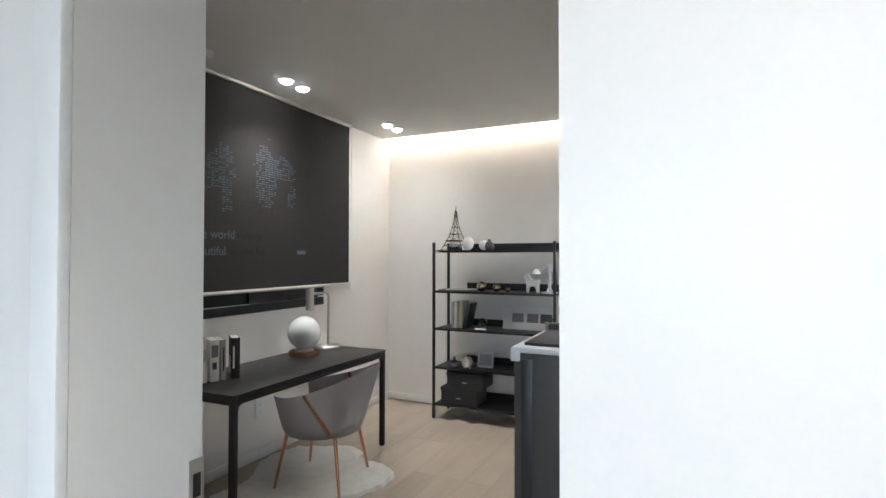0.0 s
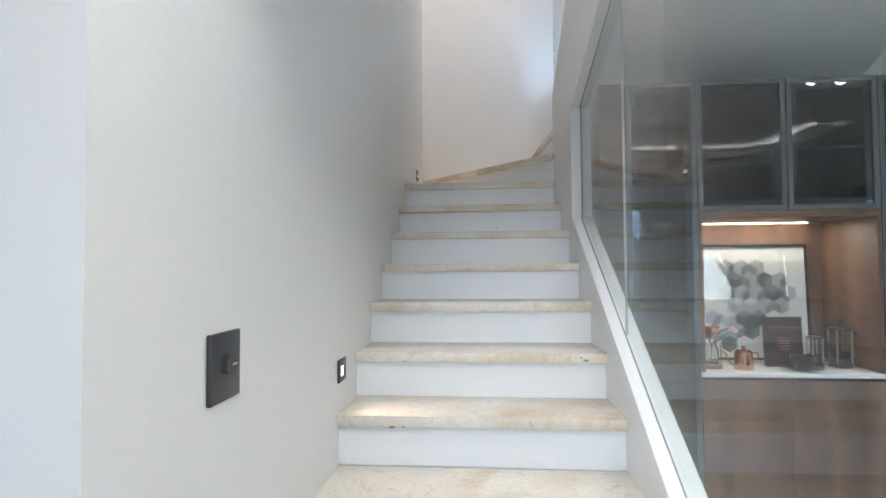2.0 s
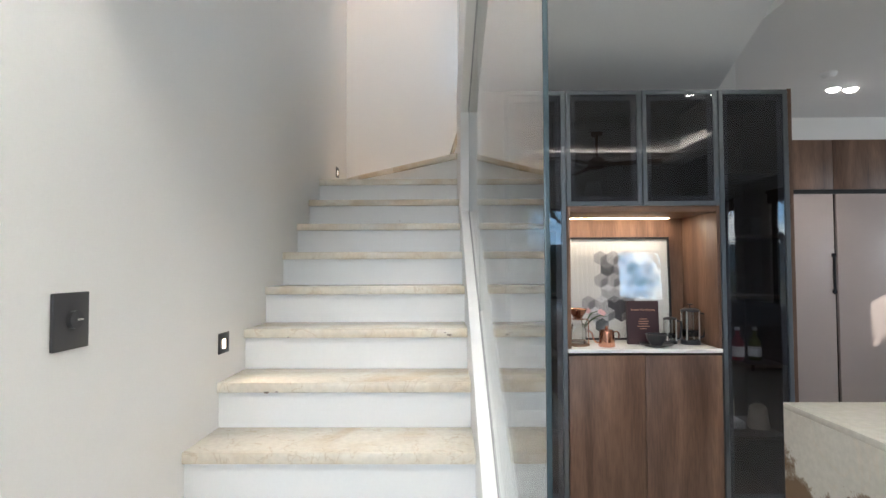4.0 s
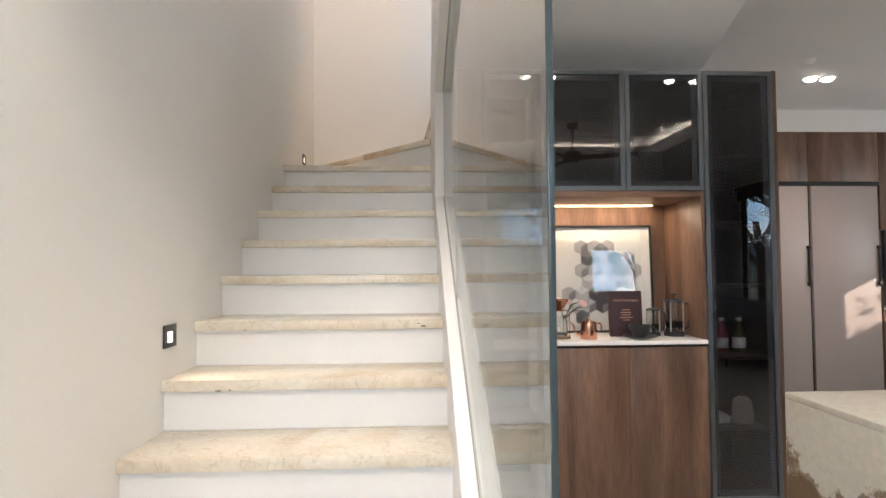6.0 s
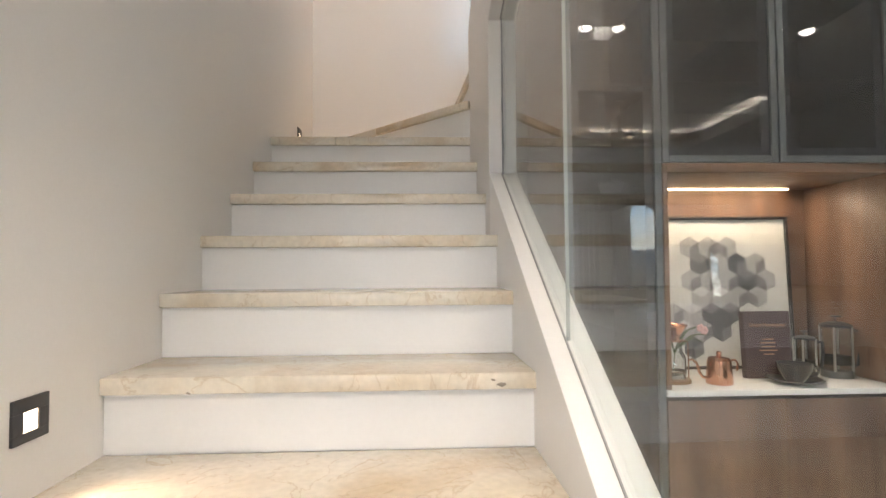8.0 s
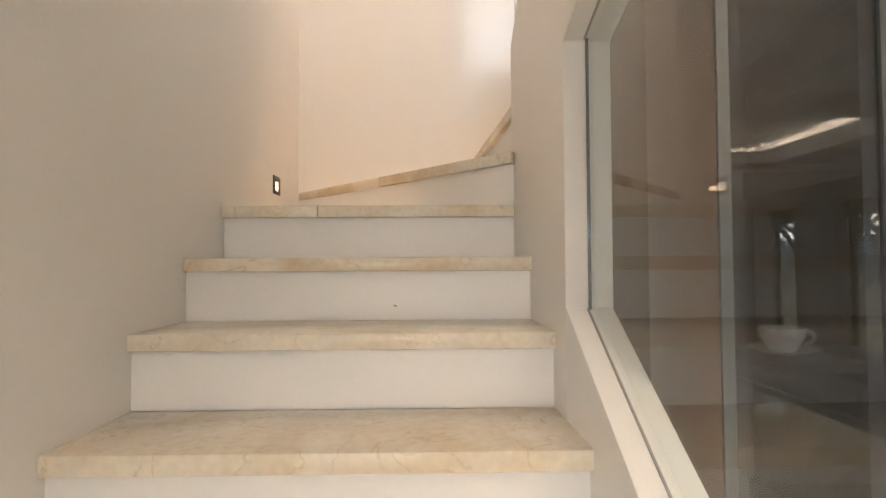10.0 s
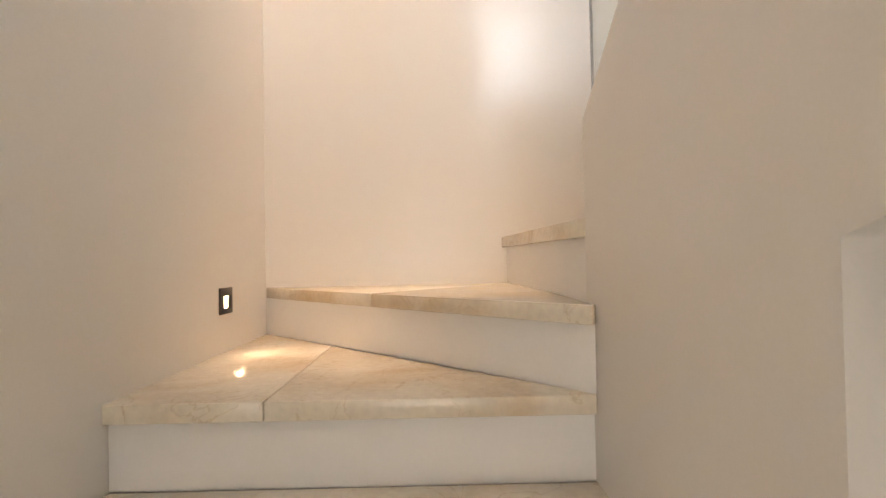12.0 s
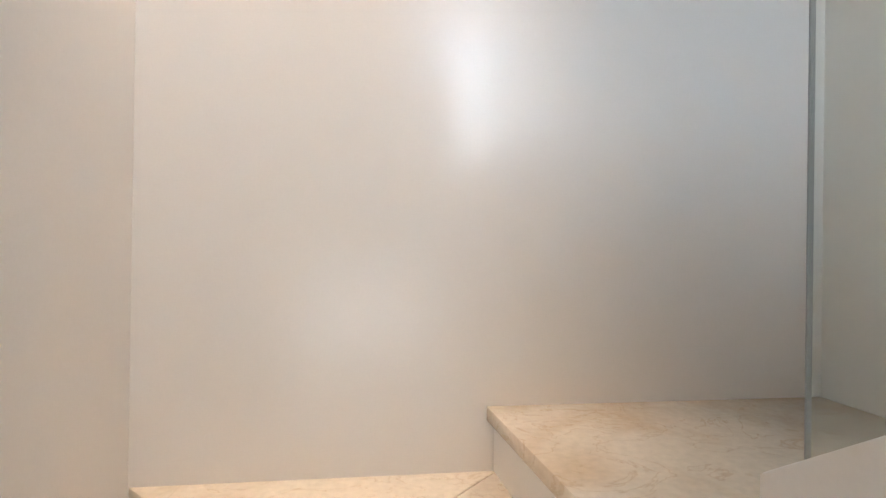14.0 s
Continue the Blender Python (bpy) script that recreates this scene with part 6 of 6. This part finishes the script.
def curtain(a, b, at, label, side=False, tied=0.0):
    """Gathered cloth from a to b along the window wall; tied draws it in at waist height."""
    bm = bmesh.new()
    n2 = int((b - a) / 0.012)
    levels = [0.02 + 2.60 * k / 12 for k in range(13)]
    rows2 = []
    for i in range(n2 + 1):
        row = []
        for z in levels:
            pinch = 1 - tied * math.exp(-((z - 0.95) / 0.55) ** 2)
            u = b + (a - b) * (1 - i / n2) * pinch
            d = (0.035 * math.sin(i * 0.75) + 0.012 * math.sin(i * 0.31 + z)) * (1.1 - 0.12 * z)
            row.append(bm.verts.new((at + d, u, z) if side else (u, at + d, z)))
        rows2.append(row)
    for a2, b2 in zip(rows2, rows2[1:]):
        for j in range(len(levels) - 1):
            bm.faces.new((a2[j], b2[j], b2[j + 1], a2[j + 1]))
    bmesh.ops.solidify(bm, geom=bm.faces[:], thickness=0.002)
    solo("curtain", bm, M_LINEN, label, "curtain", "linen curtains")


curtain(3.56, 4.05, -5.84, "pale linen curtain hanging beside the window")
curtain(4.05, 4.62, -5.84, "pale linen curtain tied back beside the window", tied=0.55)
curtain(5.72, 6.2, -5.84, "pale linen curtain hanging beside the window")
curtain(-5.25, -4.42, 6.36, "pale linen curtain hanging between the side windows", side=True)
curtain(-2.62, -2.05, 6.36, "pale linen curtain hanging beside the side window", side=True)
sofa = thing("sofa", (5.2, -3.2, 0), "slate blue cloth sofa in the living room", "sofa")
part("base", box((4.7, -4.6, 0.10), (5.7, -1.9, 0.30), 0.03, None, 3), M_SOFA, sofa)
part("backrest", box((5.45, -4.6, 0.30), (5.75, -1.9, 0.80), 0.06, None, 3), M_SOFA, sofa)
for y in (-4.55, -3.22):
    part("seat_cushion", box((4.7, y, 0.30), (5.45, y + 1.30, 0.46), 0.05, None, 3), M_SOFA, sofa)
for y in (-4.6, -2.1):
    part("armrest", box((4.72, y, 0.30), (5.44, y + 0.2, 0.60), 0.04, None, 3), M_SOFA, sofa)
for x in (4.8, 5.65):
    for y in (-4.5, -2.0):
        part("foot", tube([(x, y, 0), (x, y, 0.10)], 0.02, 10), M_BLACK, sofa)

# ---- outside ----
solo("ground", box((-400, -400, -0.5), (400, 400, -0.16)), M_GROUND, "dry grass ground around the house", "ground", kind="structure", smooth=False)


def hills(cx, cy, across, along, seed, height, label):
    """A long ridge with an uneven crest."""
    bm = bmesh.new()
    n2, m2 = 60, 10
    grid = []
    for i in range(n2 + 1):
        row = []
        for j in range(m2 + 1):
            f, g2 = i / n2 * 2 - 1, j / m2 * 2 - 1
            z = height * (1 - g2 * g2) * (0.55 + 0.45 * noise.noise(Vector((f * 2.3, seed, 0))) + 0.12 * noise.noise(Vector((f * 9, seed, g2)))) * (1 - f ** 4 * 0.4)
            row.append(bm.verts.new((cx + along[0] * f + across[0] * g2, cy + along[1] * f + across[1] * g2, max(0, z) - 1)))
        grid.append(row)
    for i in range(n2):
        for j in range(m2):
            bm.faces.new((grid[i][j], grid[i + 1][j], grid[i + 1][j + 1], grid[i][j + 1]))
    solo("backdrop", bm, M_HILL_HAZE, label, "hill", kind="structure")


hills(0, -230, (0, 80), (330, 40), 2.0, 22, "wooded hills beyond the house, blue haze in their colour")
hills(250, -40, (70, 0), (20, 300), 7.0, 40, "wooded hills beside the house")


# bright sky with clouds beyond the hills
m = bpy.data.materials.new("cloudy_sky")
m.use_nodes = True
nt = m.node_tree
nt.nodes.remove(nt.nodes["Principled BSDF"])
tc = nt.nodes.new("ShaderNodeTexCoord")
mp = nt.nodes.new("ShaderNodeMapping")
mp.inputs["Scale"].default_value = (0.012, 1, 0.035)
nz = nt.nodes.new("ShaderNodeTexNoise")
nz.inputs["Scale"].default_value, nz.inputs["Detail"].default_value = 1.0, 7
cr = ramp_node(nt, [(0.42, (0.38, 0.64, 0.95)), (0.62, (1.0, 0.99, 0.97))])
em = nt.nodes.new("ShaderNodeEmission")
em.inputs["Strength"].default_value = 6.0
nt.links.new(tc.outputs["Object"], mp.inputs["Vector"])
nt.links.new(mp.outputs[0], nz.inputs["Vector"])
nt.links.new(nz.outputs[0], cr.inputs[0])
nt.links.new(cr.outputs[0], em.inputs["Color"])
nt.links.new(em.outputs[0], nt.nodes["Material Output"].inputs["Surface"])
solo("backdrop_sky", box((-380, -341, -1), (380, -340, 190)), m, "bright blue sky with white clouds", "sky", kind="structure", smooth=False)
solo("backdrop_sky", box((380, -341, -1), (381, 260, 75)), m, "bright blue sky with white clouds", "sky", kind="structure", smooth=False)


def tree(x, y, h, seed, material):
    rg = random.Random(seed)
    t = thing("tree", (x, y, -0.16), "bare-branched autumn tree with sparse leaves", "tree", "garden trees")
    bm = bmesh.new()
    tips = []

    def grow(p, d, length, r, depth):
        pts = [p]
        for k in range(4):
            d = (d + Vector((rg.uniform(-0.2, 0.2), rg.uniform(-0.2, 0.2), rg.uniform(-0.04, 0.16)))).normalized()
            p = p + d * length / 4
            pts.append(p)
        tube(pts, r, 6, bm, r * 0.6)
        tips.extend(pts[2:])
        if depth:
            for k in range(3 if depth > 1 else 4):
                a2 = rg.random() * 6.28
                nd = (d + Vector((math.cos(a2), math.sin(a2), rg.uniform(-0.1, 0.5))) * 0.9).normalized()
                grow(pts[rg.choice((2, 3, 4))], nd, length * rg.uniform(0.6, 0.8), r * 0.55, depth - 1)
    grow(Vector((x, y, -0.16)), Vector((0, 0, 1)), h * 0.42, h * 0.022, 3)
    part("trunk", bm, M_BARK, t)
    vs, fs = [], []
    for p in tips:
        for k in range(14):
            q = p + Vector((rg.gauss(0, 0.22), rg.gauss(0, 0.22), rg.gauss(0, 0.18)))
            u = Vector((rg.uniform(-1, 1), rg.uniform(-1, 1), rg.uniform(-1, 1))).normalized() * 0.045
            w = Vector((rg.uniform(-1, 1), rg.uniform(-1, 1), rg.uniform(-1, 1))).normalized().cross(u) * 0.5
            i = len(vs)
            for s2 in (-u, w, u, -w):
                vs.append(tuple(q + s2 - Vector((x, y, -0.16))))
            fs.append((i, i + 1, i + 2, i + 3))
    me2 = bpy.data.meshes.new("crown")
    me2.from_pydata(vs, [], fs)
    me2.materials.append(material)
    cr = new("crown", me2)
    cr.parent = t
    tagged(cr, kind="stuff")


tree(7.6, -9.5, 6.0, 1, M_LEAFDRY)
tree(5.2, -11.5, 6.5, 2, M_LEAF)
tree(9.4, -0.5, 4.6, 3, M_LEAFDRY)
tree(9.8, -6.2, 5.5, 6, M_LEAFDRY)
tree(11.5, -8.2, 6.5, 7, M_LEAF)
tree(-2.5, -13, 6.0, 4, M_LEAF)
tree(8.9, -7.4, 5.2, 8, M_LEAF)
tree(9.6, -4.6, 5.0, 9, M_LEAF)
tree(10.6, -10.0, 6.5, 10, M_LEAFDRY)
tree(4.2, -12.5, 2.6, 12, M_LEAF)

# ---- floor pieces ----
rng = random.Random(5)
PL = {}
for length in (1.2, 0.9, 0.6, 0.3, 0.15):
    bm = box((0, 0, -0.011), (0.1873, length - 0.0007, 0), 0.0006, None, 1)
    me = bpy.data.meshes.new("plank")
    bm.to_mesh(me)
    bm.free()
    me.materials.append(M_OAK)
    PL[length] = me
x = -2.998
while x < -0.47:
    y = 0.23
    while y < 4.08:
        left = 4.195 - y
        length = rng.choice((1.2, 1.2, 0.9, 0.6))
        if length > left:
            length = max([l for l in PL if l <= left], default=None)
            if length is None:
                break
        ob = new("plank", PL[length])
        ob.location = (x, y, 0)
        ob.parent = floor
        ob.matrix_parent_inverse = Matrix.Translation(-floor.location)
        y += length
    x += 0.188
bm = box((0, 0, -0.011), (0.597, 0.597, -0.001), 0.0012, None, 1)
tile = bpy.data.meshes.new("tile")
bm.to_mesh(tile)
bm.free()
tile.materials.append(M_FLOORT)
for i in range(17):
    for j in range(18):
        x, y = -3.2 + i * 0.6, -6.0 + j * 0.6
        if (x < 0 and y > -0.35) or x > 6.2 or y > 3.7 or (0 <= x < 1.0 and y > 0.3) or (x < 2.2 and y > 2.2):
            continue
        if x < -1.0 and y < -3:
            continue
        ob = new("tile", tile)
        ob.location = (x, y, 0)
        ob.parent = floor
        ob.matrix_parent_inverse = Matrix.Translation(-floor.location)
